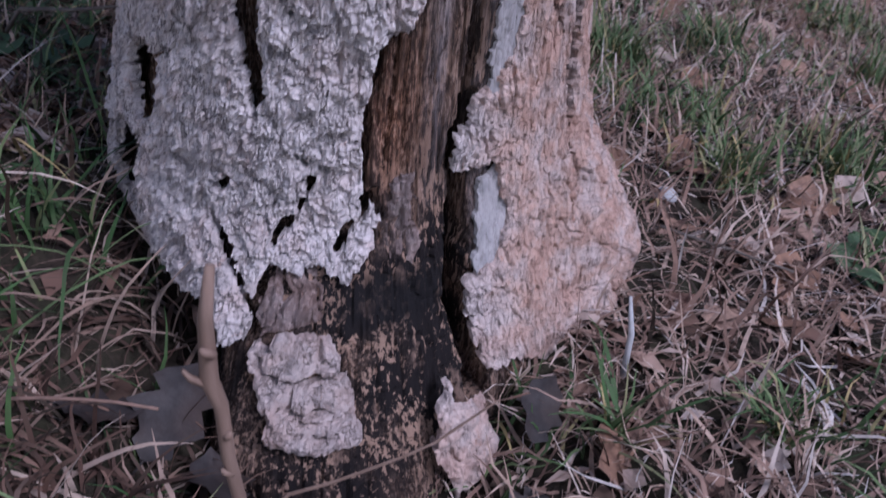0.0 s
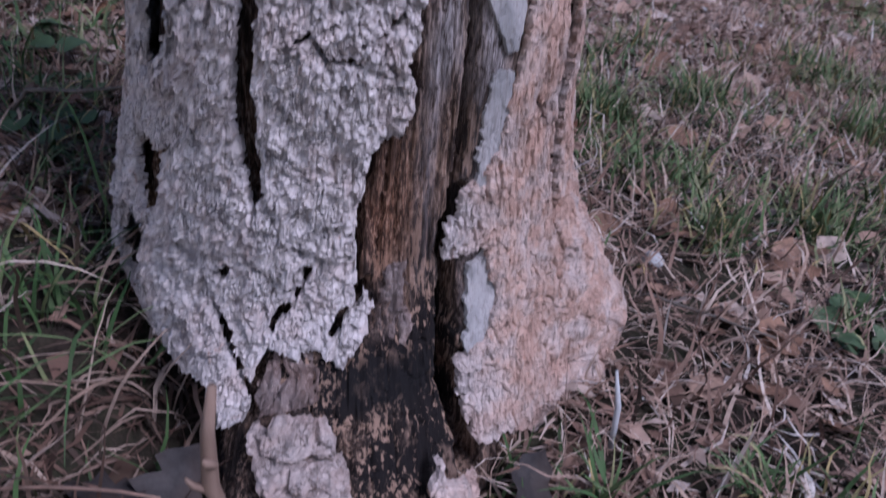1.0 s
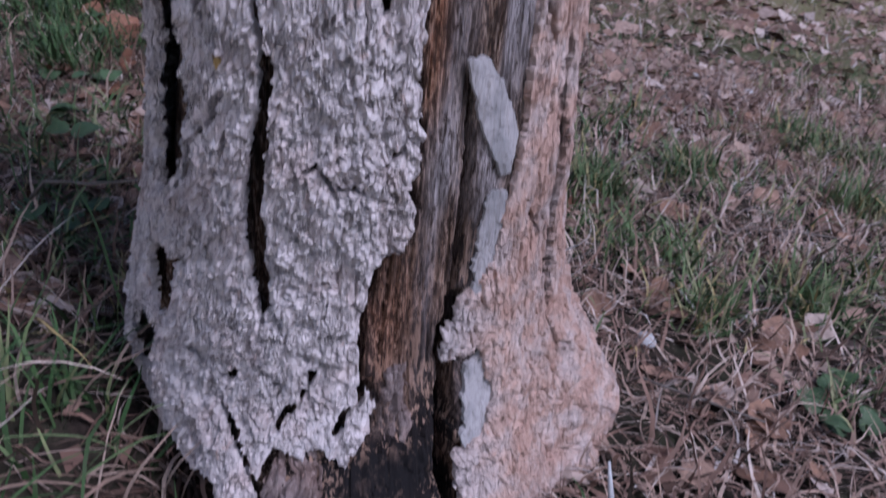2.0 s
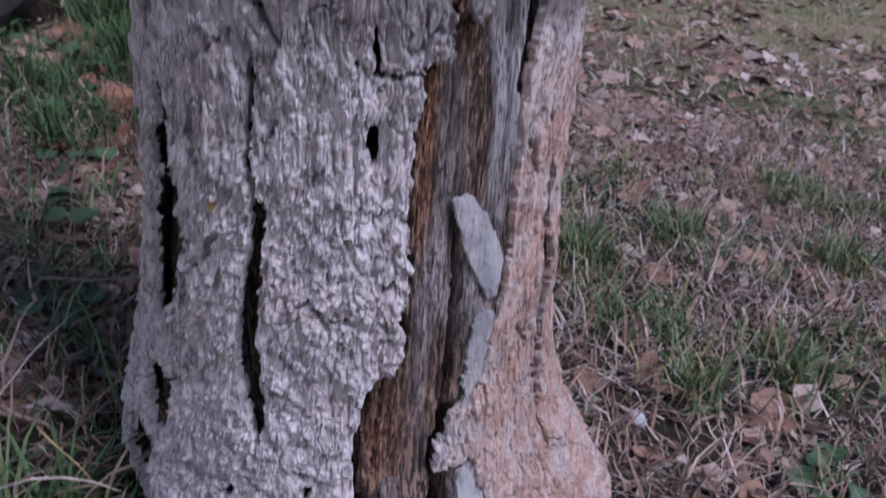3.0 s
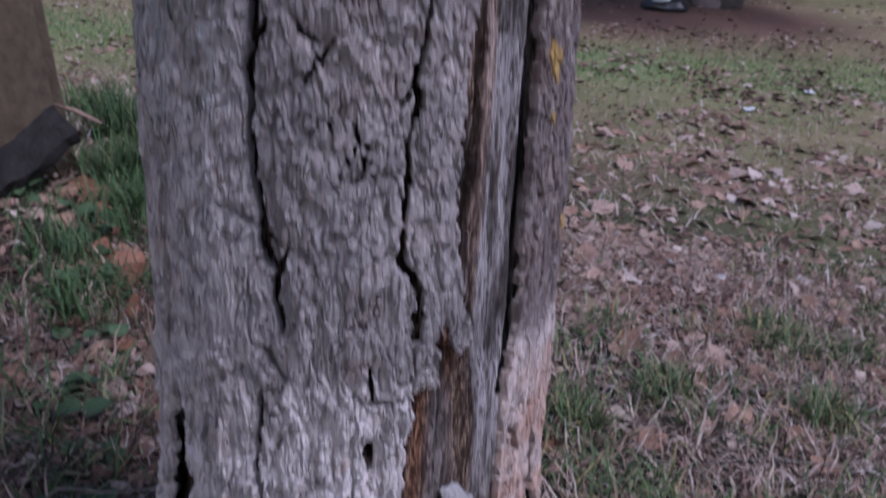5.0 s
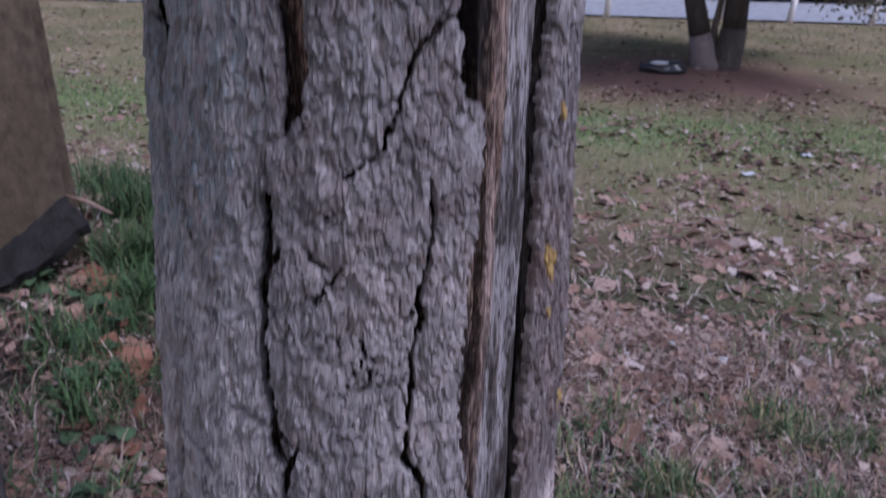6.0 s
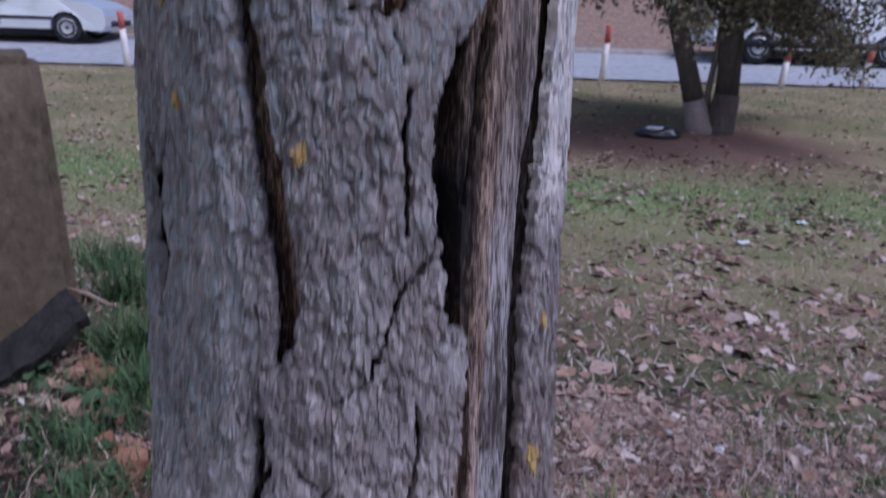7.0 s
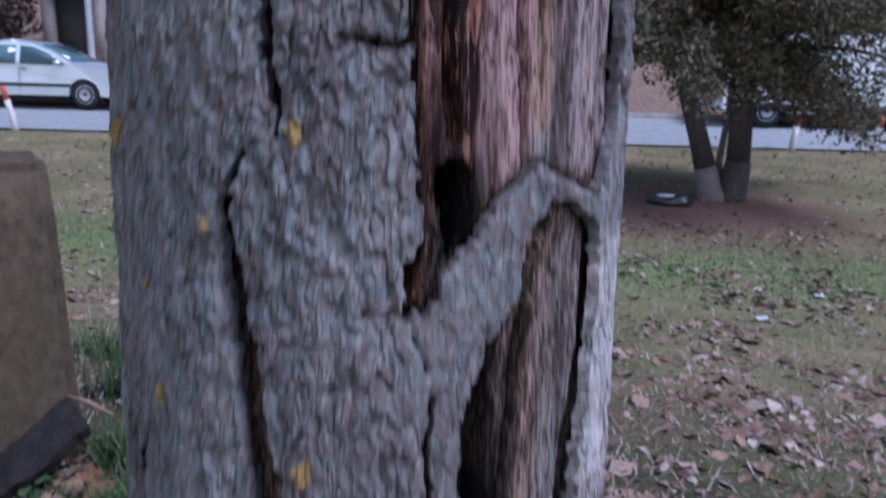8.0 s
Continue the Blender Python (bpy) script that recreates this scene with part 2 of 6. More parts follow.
def make_wood():
    mat, t, b = shader("dead_wood", 0.9, spec=0.15)
    v = coords(t, (1, 1, 0.075))
    v2 = coords(t, (1, 1, 0.22))
    streak = noise_tex(t, v, 520, 5, 0.7)
    broad = noise_tex(t, v, 60, 4, 0.6)
    blot = noise_tex(t, v2, 40, 4, 0.65)
    col = mix(t, ramp(t, broad, (0.40, grey(0)), (0.60, grey(1))), (0.085, 0.047, 0.033), (0.25, 0.155, 0.110))
    chips = noise_tex(t, coords(t, (1, 1, 0.22)), 400, 5, 0.65, 0.3)
    col = mix(t, ramp(t, chips, (0.52, grey(0)), (0.56, grey(0.8))), col, (0.43, 0.325, 0.265))
    col = mix(t, ramp(t, chips, (0.43, grey(0.92)), (0.475, grey(0))), col, (0.030, 0.019, 0.016))
    pale = mix(t, ramp(t, broad, (0.3, grey(0)), (0.7, grey(1))), (0.25, 0.23, 0.245), (0.50, 0.455, 0.465))
    col = mix(t, attr(t, "pale"), col, pale)
    col = mix(t, ramp(t, streak, (0.40, grey(0.75)), (0.53, grey(0))), col, (0.045, 0.034, 0.029))
    col = mix(t, ramp(t, blot, (0.38, grey(0.85)), (0.52, grey(0))), col, (0.03, 0.022, 0.02))
    specks = noise_tex(t, coords(t, (1, 1, 0.33)), 190, 4, 0.7, 0.5)
    col = mix(t, ramp(t, specks, (0.38, grey(0.9)), (0.48, grey(0))), col, (0.035, 0.024, 0.02))
    col = mix(t, ramp(t, specks, (0.60, grey(0)), (0.72, grey(0.3))), col, (0.34, 0.25, 0.20))
    flecks = noise_tex(t, v2, 260, 4, 0.7)
    chunks = noise_tex(t, coords(t, (1, 1, 0.12)), 220, 5, 0.68)
    uneven = t.nodes.new("ShaderNodeMath")
    uneven.operation, uneven.inputs[1].default_value = "MULTIPLY_ADD", 0.5
    link(t, noise_tex(t, coords(t, (1, 1, 0.4)), 28, 3, 0.6), uneven.inputs[0])
    link(t, chunks, uneven.inputs[2])
    chunks = uneven.outputs[0]
    rot = mix(t, ramp(t, chunks, (0.785, grey(0)), (0.83, grey(1))), (0.014, 0.012, 0.013), (0.31, 0.215, 0.165))
    rot = mix(t, ramp(t, blot, (0.60, grey(0)), (0.68, grey(0.8))), rot, (0.22, 0.155, 0.125))
    col = mix(t, attr(t, "rot"), col, rot)
    col = mix(t, attr(t, "orange"), col, mix(t, 1.0, col, (1.35, 0.85, 0.55), "MULTIPLY"))
    col = mix(t, attr(t, "pink"), col, mix(t, 1.0, col, (1.22, 0.84, 0.80), "MULTIPLY"))
    # black of the rot, and of the shade inside the hole, laid into the colour
    rot_shade_fac = t.nodes.new("ShaderNodeMath")
    rot_shade_fac.operation = "MULTIPLY"
    link(t, attr(t, "char"), rot_shade_fac.inputs[0])
    link(t, ramp(t, flecks, (0.60, grey(0.97)), (0.72, grey(0.35))), rot_shade_fac.inputs[1])
    col = mix(t, rot_shade_fac.outputs[0], col, (0.012, 0.011, 0.0125))
    link(t, col, b.inputs["Base Color"])
    bump(t, b, mix(t, 0.5, streak, flecks), 1.0, 0.003)
    return mat


WOOD = make_wood()


def make_sapwood():
    """Smooth grey weathered inner wood with fine upright streaks and small dark nicks."""
    mat, t, b = shader("grey_sapwood", 0.85, spec=0.2)
    streak = noise_tex(t, coords(t, (1, 1, 0.10)), 260, 5, 0.7)
    cloud = noise_tex(t, coords(t, (1, 1, 0.5)), 45, 4, 0.6)
    nick = noise_tex(t, coords(t, (1, 1, 0.35)), 330, 3, 0.6)
    col = mix(t, ramp(t, cloud, (0.35, grey(0)), (0.65, grey(1))), (0.27, 0.262, 0.27), (0.45, 0.42, 0.43))
    col = mix(t, ramp(t, streak, (0.36, grey(0.55)), (0.50, grey(0))), col, (0.16, 0.14, 0.135))
    col = mix(t, ramp(t, nick, (0.26, grey(0.8)), (0.34, grey(0))), col, (0.06, 0.05, 0.05))
    link(t, col, b.inputs["Base Color"])
    bump(t, b, mix(t, 0.4, streak, nick), 0.8, 0.0016)
    return mat


SAPWOOD = make_sapwood()


def make_plain(name, c0, c1, scale, rough=0.9, stretch=(1, 1, 1), bump_by=0.0, spec=0.3, metal=0.0, kind="Object", c2=None):
    mat, t, b = shader(name, rough, metal, spec)
    v = coords(t, stretch, kind)
    n = noise_tex(t, v, scale, 5, 0.65)
    n2 = noise_tex(t, v, scale * 0.18, 3, 0.6)
    col = mix(t, ramp(t, n, (0.3, grey(0)), (0.7, grey(1))), c0, c1)
    col = mix(t, ramp(t, n2, (0.4, grey(0)), (0.7, grey(0.7))), col, c2 or tuple(0.6 * q for q in c0))
    link(t, col, b.inputs["Base Color"])
    if bump_by:
        bump(t, b, n, 0.8, bump_by)
    return mat


def make_blades(name, stops, rough=0.7):
    """One colour for each blade, from a ramp."""
    mat, t, b = shader(name, rough, spec=0.3)
    g = t.nodes.new("ShaderNodeNewGeometry")
    col = ramp(t, g.outputs["Random Per Island"], *stops)
    v = coords(t)
    n = noise_tex(t, v, 60, 3)
    col = mix(t, ramp(t, n, (0.3, grey(0.45)), (0.6, grey(0))), col, (0.07, 0.06, 0.045))
    link(t, col, b.inputs["Base Color"])
    return mat


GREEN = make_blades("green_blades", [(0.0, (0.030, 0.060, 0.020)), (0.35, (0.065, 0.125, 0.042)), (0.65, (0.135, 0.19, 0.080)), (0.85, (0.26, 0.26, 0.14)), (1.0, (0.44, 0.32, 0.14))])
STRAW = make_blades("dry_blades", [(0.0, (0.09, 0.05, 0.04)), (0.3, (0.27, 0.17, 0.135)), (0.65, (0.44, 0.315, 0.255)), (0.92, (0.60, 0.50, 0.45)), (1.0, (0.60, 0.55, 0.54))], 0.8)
# straw and green again, with the shade beside the trunk put into the tones
LIFTED_STRAW = make_blades("withered_straw", [(0.0, (0.06, 0.042, 0.032)), (0.4, (0.24, 0.155, 0.12)), (0.75, (0.46, 0.34, 0.275)), (1.0, (0.66, 0.58, 0.53))], 0.8)
DEEP_SHADE_GREEN = make_blades("deep_green_blades", [(0.0, (0.018, 0.040, 0.014)), (0.4, (0.038, 0.085, 0.026)), (0.85, (0.075, 0.135, 0.045)), (1.0, (0.17, 0.19, 0.08))])
BROWN_SHADE_STRAW = make_blades("damp_straw", [(0.0, (0.025, 0.015, 0.012)), (0.45, (0.085, 0.047, 0.036)), (0.8, (0.22, 0.13, 0.10)), (1.0, (0.50, 0.39, 0.33))], 0.8)
LITTER = make_blades("leaf_litter", [(0.0, (0.05, 0.03, 0.022)), (0.35, (0.20, 0.115, 0.088)), (0.75, (0.36, 0.235, 0.185)), (1.0, (0.56, 0.46, 0.42))], 0.85)


def make_leaf():
    mat, t, b = shader("dry_leaf", 0.75, spec=0.3)
    o = t.nodes.new("ShaderNodeObjectInfo")
    col = ramp(t, o.outputs["Random"], (0.0, (0.17, 0.095, 0.065)), (0.4, (0.30, 0.17, 0.115)), (0.75, (0.38, 0.25, 0.19)), (1.0, (0.42, 0.32, 0.28)))
    n = noise_tex(t, coords(t), 90, 4, 0.7)
    col = mix(t, ramp(t, n, (0.35, grey(0.6)), (0.6, grey(0))), col, (0.10, 0.06, 0.045))
    link(t, col, b.inputs["Base Color"])
    bump(t, b, n, 0.5, 0.001)
    return mat


LEAF = make_leaf()


DARK_LEAF = make_plain("dark_damp_leaf", (0.022, 0.019, 0.020), (0.052, 0.045, 0.047), 120, 0.6, bump_by=0.001, c2=(0.055, 0.033, 0.026))
RUST_LEAF = make_plain("rusty_leaf", (0.16, 0.072, 0.045), (0.27, 0.13, 0.08), 90, 0.75, bump_by=0.001, c2=(0.12, 0.05, 0.03))


def make_soil():
    mat, t, b = shader("lawn_soil", 0.95, spec=0.2)
    v = coords(t)
    fine, mid, big = noise_tex(t, v, 120, 5, 0.7), noise_tex(t, v, 9, 4, 0.65), noise_tex(t, v, 1.1, 4, 0.6)
    # near soil almost black, so the gaps between blades carry painted shade
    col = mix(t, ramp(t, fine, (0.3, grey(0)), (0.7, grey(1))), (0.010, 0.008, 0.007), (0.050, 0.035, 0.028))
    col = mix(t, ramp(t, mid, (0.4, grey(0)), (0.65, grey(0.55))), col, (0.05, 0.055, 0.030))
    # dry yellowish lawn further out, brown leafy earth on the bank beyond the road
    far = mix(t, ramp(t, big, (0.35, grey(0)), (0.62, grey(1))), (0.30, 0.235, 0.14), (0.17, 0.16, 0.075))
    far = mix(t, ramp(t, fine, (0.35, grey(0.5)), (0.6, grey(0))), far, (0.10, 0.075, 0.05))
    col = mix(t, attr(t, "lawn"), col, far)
    col = mix(t, attr(t, "mossy"), col, mix(t, ramp(t, mid, (0.3, grey(0)), (0.7, grey(1))), (0.10, 0.16, 0.05), (0.20, 0.27, 0.10)))
    bank = mix(t, ramp(t, mid, (0.35, grey(0)), (0.65, grey(1))), (0.16, 0.105, 0.085), (0.31, 0.215, 0.17))
    col = mix(t, attr(t, "bank"), col, bank)
    earth = mix(t, ramp(t, fine, (0.35, grey(0)), (0.65, grey(1))), (0.075, 0.045, 0.036), (0.17, 0.10, 0.08))
    col = mix(t, attr(t, "earth"), col, earth)
    link(t, col, b.inputs["Base Color"])
    bump(t, b, fine, 1.0, 0.006)
    return mat


SOIL = make_soil()
ASPHALT = make_plain("asphalt", (0.33, 0.33, 0.355), (0.41, 0.41, 0.435), 40, 0.9, bump_by=0.003)
KERBSTONE = make_plain("kerb_concrete", (0.26, 0.23, 0.22), (0.34, 0.31, 0.30), 30, 0.9, bump_by=0.003)
SLAB = make_plain("weathered_concrete", (0.055, 0.040, 0.028), (0.135, 0.100, 0.070), 34, 0.95, (1, 1, 0.6), 0.010, c2=(0.075, 0.056, 0.034))
CHAR = make_plain("dark_rotten_wood", (0.012, 0.0105, 0.0105), (0.028, 0.024, 0.023), 60, 0.9, (1, 0.12, 1), 0.004)
TWIG = make_plain("twig_bark", (0.20, 0.130, 0.10), (0.30, 0.21, 0.17), 120, 0.7, (1, 1, 0.15), 0.0008)
TWIG_GREY = make_plain("grey_twig", (0.11, 0.09, 0.08), (0.19, 0.165, 0.15), 120, 0.8, (1, 1, 0.15), 0.0008)
CEDAR = make_plain("cedar_bark", (0.055, 0.045, 0.042), (0.12, 0.10, 0.095), 45, 0.95, (1, 1, 0.15), 0.01)
LIME = make_plain("limewash", (0.15, 0.12, 0.12), (0.26, 0.21, 0.21), 30, 0.95, (1, 1, 0.3), 0.008, c2=(0.15, 0.12, 0.11))
WHITE_PAINT = make_plain("white_paint", (0.66, 0.62, 0.62), (0.74, 0.70, 0.70), 30, 0.7, c2=(0.45, 0.36, 0.34))
RED_PAINT = make_plain("red_paint", (0.50, 0.10, 0.085), (0.58, 0.15, 0.13), 30, 0.7, c2=(0.36, 0.12, 0.10))
CAR_PAINT = make_plain("silver_paint", (0.60, 0.64, 0.72), (0.66, 0.70, 0.78), 3, 0.38, metal=0.55, spec=0.5, c2=(0.58, 0.61, 0.69))
VAN_PAINT = make_plain("van_white", (0.70, 0.72, 0.76), (0.76, 0.78, 0.82), 3, 0.4, spec=0.5, c2=(0.64, 0.66, 0.70))
TYRE = make_plain("tyre_rubber", (0.018, 0.018, 0.02), (0.03, 0.03, 0.032), 40, 0.8)
RIM = make_plain("rim_metal", (0.45, 0.45, 0.48), (0.55, 0.55, 0.58), 20, 0.4, metal=0.5)
CAR_GLASS = make_plain("car_window_glass", (0.10, 0.16, 0.19), (0.12, 0.19, 0.22), 3, 0.12, spec=0.8)
DARK_TRIM = make_plain("dark_trim", (0.02, 0.02, 0.022), (0.035, 0.035, 0.04), 20, 0.7)
LAMP_GLASS = make_plain("headlamp_glass", (0.45, 0.46, 0.48), (0.55, 0.56, 0.58), 20, 0.2, spec=0.7)
PLASTER = make_plain("old_plaster", (0.30, 0.26, 0.25), (0.40, 0.35, 0.34), 8, 0.95)
ROOF_RED = make_plain("red_roof", (0.28, 0.10, 0.08), (0.36, 0.15, 0.12), 15, 0.9)
DOOR_DARK = make_plain("dark_door", (0.03, 0.027, 0.03), (0.05, 0.045, 0.05), 15, 0.8)
PALE_METAL = make_plain("pale_metal", (0.42, 0.42, 0.46), (0.50, 0.50, 0.54), 15, 0.6, metal=0.2)
YELLOW = make_plain("yellow_lichen", (0.29, 0.185, 0.065), (0.42, 0.285, 0.11), 250, 0.95, bump_by=0.001, c2=(0.22, 0.15, 0.07))
FOLIAGE = make_blades("cedar_foliage", [(0.0, (0.06, 0.066, 0.045)), (0.5, (0.12, 0.115, 0.078)), (0.85, (0.20, 0.165, 0.115)), (1.0, (0.30, 0.20, 0.14))], 0.85)
HEDGE = make_blades("hedge_twigs", [(0.0, (0.035, 0.025, 0.022)), (0.6, (0.09, 0.06, 0.05)), (1.0, (0.17, 0.12, 0.10))], 0.9)
PAPER = make_plain("pale_paper", (0.55, 0.56, 0.60), (0.68, 0.69, 0.73), 40, 0.7)
BAG = make_plain("black_plastic", (0.015, 0.015, 0.018), (0.03, 0.03, 0.035), 30, 0.35, spec=0.6)

# ---------------------------------------------------------------- ground and road
def spaced(*stretches):
    """Grid lines: rows of (from, to, step)."""
    return np.unique(np.concatenate([np.arange(a, b, s) for a, b, s in stretches]).round(4))


def grid_faces(nx, ny):
    i = np.arange(nx * ny).reshape(ny, nx)
    return np.stack([i[:-1, :-1], i[:-1, 1:], i[1:, 1:], i[1:, :-1]], -1).reshape(-1, 4)


def float_attr(me, name, values):
    me.attributes.new(name, "FLOAT", "POINT").data.foreach_set("value", np.asarray(values, np.float32))


def mossy(x, y):
    """A greener band across the lawn before the cedar."""
    return np.clip(np.exp(-((y - 7.3) / 0.9) ** 2) * (0.75 + 0.5 * fbm(x / 1.3, y / 0.7, 2, 113)) + 0.35 * np.clip(fbm(x / 0.9, y / 0.9, 2, 114), 0, 1) * smooth(2, 3, y), 0, 0.9) * (1 - smooth(12, 14, y))


def build_ground():
    gx = spaced((-600, -60, 60), (-60, -12, 4), (-12, -3, 0.5), (-3, -1.4, 0.1), (-1.4, 2.2, 0.025), (2.2, 5, 0.1), (5, 14, 0.5), (14, 60, 4), (60, 601, 60))
    gy = spaced((-600, -40, 60), (-40, -4, 3), (-4, -0.2, 0.2), (-0.2, 2.4, 0.025), (2.4, 6, 0.1), (6, 36, 0.4), (36, 80, 4), (80, 901, 60))
    X, Y = np.meshgrid(gx, gy)
    Z = ground_at(X, Y)
    Z = np.where((Y > KERB + 0.05) & (Y < FAR_KERB - 0.05), Z - 0.08, Z)
    me = raw_mesh("ground", np.stack([X, Y, Z], -1).reshape(-1, 3), grid_faces(len(gx), len(gy)), SOIL)
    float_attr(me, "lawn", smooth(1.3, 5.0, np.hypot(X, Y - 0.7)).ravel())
    float_attr(me, "bank", smooth(19.5, 20.5, Y).ravel())
    bare = np.exp(-(((X - 2.9) / 2.6) ** 2 + ((Y - 9.6) / 1.5) ** 2)) * 1.6 + 0.35 * fbm(X / 0.8, Y / 0.8, 3, 31) + 1.3 * np.exp(-(((X - 0.86) / 0.16) ** 2 + ((Y - 2.10) / 0.20) ** 2))
    float_attr(me, "mossy", mossy(X, Y).ravel())
    float_attr(me, "earth", np.clip(bare - 0.25, 0, 1).ravel())
    tagged(new("ground", me), "uneven lawn of sparse grass, dry straw and bare soil", "ground", kind="structure")


def build_road():
    gx = spaced((-120, 121, 2))
    gy = np.linspace(KERB, FAR_KERB, 8)
    X, Y = np.meshgrid(gx, gy)
    me = raw_mesh("road", np.stack([X, Y, ground_height(X, Y) + 0.004], -1).reshape(-1, 3), grid_faces(len(gx), len(gy)), ASPHALT)
    tagged(new("road", me), "grey asphalt road beside the lawn", "road", kind="structure")
    bm = bmesh.new()
    box(bm, (240, 0.16, 0.3), (0, FAR_KERB + 0.09, float(ground_height(0, FAR_KERB)) - 0.02), bevel=0.015)
    kerb = part("kerb", bm, KERBSTONE, None)
    tagged(kerb, "worn concrete kerb at the foot of the bank", "kerb", kind="structure")


# ---------------------------------------------------------------- the dead trunk
# Angles run from the face towards the viewer's path, positive clockwise seen from below; heights in metres.
AXIS_X, AXIS_Y = -0.09, 0.78
UNIT = 0.19


def trunk_axis(z):
    cx = np.interp(z, [-0.1, 0.2, 0.4, 0.55, 0.8, 1.1, 1.7, 2.7], [-0.103, -0.103, -0.088, -0.082, -0.079, -0.076, -0.075, -0.075])
    cy = np.interp(z, [-0.1, 0.2, 0.4, 0.55, 0.8, 1.1, 1.35, 1.7, 2.7], [0.79, 0.79, 0.761, 0.762, 0.772, 0.782, 0.795, 0.808, 0.84])
    return cx, cy


def trunk_radius(z, a):
    r = np.interp(z, [-0.15, 0, 0.1, 0.2, 0.3, 0.44, 0.55, 0.8, 1.0, 1.2, 1.7, 2.7], [0.30, 0.285, 0.258, 0.236, 0.212, 0.192, 0.188, 0.183, 0.174, 0.174, 0.172, 0.155])
    toe = np.exp(-((a + 0.02) / 0.5) ** 2) * np.interp(z, [-0.1, 0, 0.1, 0.17], [0.13, 0.085, 0.035, 0.0])
    root = np.exp(-((a - 1.35) / 0.28) ** 2) * np.interp(z, [-0.1, 0, 0.05, 0.10, 0.15, 0.2], [0.03, 0.042, 0.048, 0.036, 0.016, 0.0])
    tuck = smooth(-0.30, -0.80, a) * np.interp(z, [-0.1, 0.02, 0.07, 0.10, 0.14], [0.08, 0.062, 0.036, 0.012, 0.0])
    return r + toe + root - tuck


def trunk_point(a, z, r):
    cx, cy = trunk_axis(z)
    return np.stack([cx + r * np.sin(a), cy - r * np.cos(a), z], -1)


def seg_distance(u, z, p, q):
    """Distance to the stretch p-q, and how far along it."""
    d = (q[0] - p[0], q[1] - p[1])
    s = np.clip(((u - p[0]) * d[0] + (z - p[1]) * d[1]) / (d[0] ** 2 + d[1] ** 2 + 1e-12), 0, 1)
    return np.hypot(u - p[0] - s * d[0], z - p[1] - s * d[1]), s


def inside_field(u, z, outline):
    """Signed distance to a closed outline of (angle, height), positive inside."""
    pts = [(a * UNIT, h) for a, h in outline]
    best, odd = np.full(u.shape, 9.0), np.zeros(u.shape, bool)
    for p, q in zip(pts, pts[1:] + pts[:1]):
        best = np.minimum(best, seg_distance(u, z, p, q)[0])
        cross = ((p[1] > z) != (q[1] > z)) & (u < (q[0] - p[0]) * (z - p[1]) / (q[1] - p[1] + 1e-12) + p[0])
        odd ^= cross
    return np.where(odd, best, -best)


def side_on(a):
    """How much wider a gap must be to look its width when it lies round the side."""
    turn = a + math.atan(0.19 * math.sin(a) / (0.69 - 0.19 * math.cos(a)))
    return 1 / max(0.38, math.cos(turn))


def crack_field(u, z, line):
    """Signed distance to a crack of (angle, height, half width), positive outside it."""
    best = np.full(u.shape, 9.0)
    for (a0, h0, w0), (a1, h1, w1) in zip(line, line[1:]):
        d, s = seg_distance(u, z, (a0 * UNIT, h0), (a1 * UNIT, h1))
        best = np.minimum(best, d - (0.0007 + w0 + (w1 - w0) * s) * side_on((a0 + a1) / 2))
    return best


def cut_cracks(field, u, z, cols, rows, lines):
    """Lowers the field along each crack, in a window round it."""
    for line in lines:
        pad = 0.03
        r0, r1 = np.searchsorted(rows, [min(p[1] for p in line) - pad, max(p[1] for p in line) + pad])
        c0, c1 = np.searchsorted(cols, [min(p[0] for p in line) - pad / UNIT, max(p[0] for p in line) + pad / UNIT])
        w = (slice(r0, r1), slice(c0, c1))
        field[w] = np.minimum(field[w], crack_field(u[w], z[w], line))
    return field


def wandering_cracks(count, seed):
    """Short thin splits that wander up the bark."""
    rnd = random.Random(seed)
    lines = []
    for _ in range(count):
        a, h = rnd.uniform(-1.2, 0.5) if rnd.random() < 0.8 else rnd.uniform(0.7, 1.2), rnd.uniform(0.12, 0.92)
        w = rnd.uniform(0.0002, 0.0010)
        n = rnd.randint(3, 7)
        lean = rnd.uniform(-0.05, 0.05) if rnd.random() < 0.75 else rnd.uniform(-0.12, 0.12)
        line = []
        for i in range(n):
            k = 1 - abs(2 * i / (n - 1) - 1)
            line.append((a, h, (w + 0.0009) * (0.3 + 0.7 * k) - 0.0006))
            a, h = a + lean + rnd.uniform(-0.03, 0.03), h + rnd.uniform(0.004, 0.013)
        lines.append(line)
    return lines


# the bare strip from the foot to the branch scar
BARE_LOW = [(-0.82, -0.2), (-0.76, 0.0), (-0.70, 0.07), (-0.53, 0.088), (-0.40, 0.095), (-0.268, 0.079), (-0.205, 0.08), (-0.208, 0.104), (-0.212, 0.127),
            (-0.163, 0.139), (-0.07, 0.140), (-0.019, 0.146), (0.036, 0.138), (0.079, 0.133), (0.114, 0.147), (0.161, 0.157), (0.2, 0.175), (0.162, 0.192),
            (0.128, 0.18), (0.112, 0.209), (0.118, 0.244), (0.104, 0.272), (0.142, 0.286), (0.142, 0.312), (0.166, 0.332), (0.25, 0.334), (0.314, 0.368), (0.268, 0.389),
            (0.313, 0.409), (0.298, 0.430), (0.280, 0.481), (0.277, 0.528), (0.309, 0.562), (0.309, 0.590), (0.36, 0.594), (0.413, 0.597), (0.417, 0.618), (0.403, 0.63), (0.47, 0.645),
            (0.512, 0.62), (0.60, 0.63), (0.543, 0.652), (0.520, 0.683), (0.490, 0.725), (0.486, 0.787), (0.515, 0.86), (0.534, 0.90)]
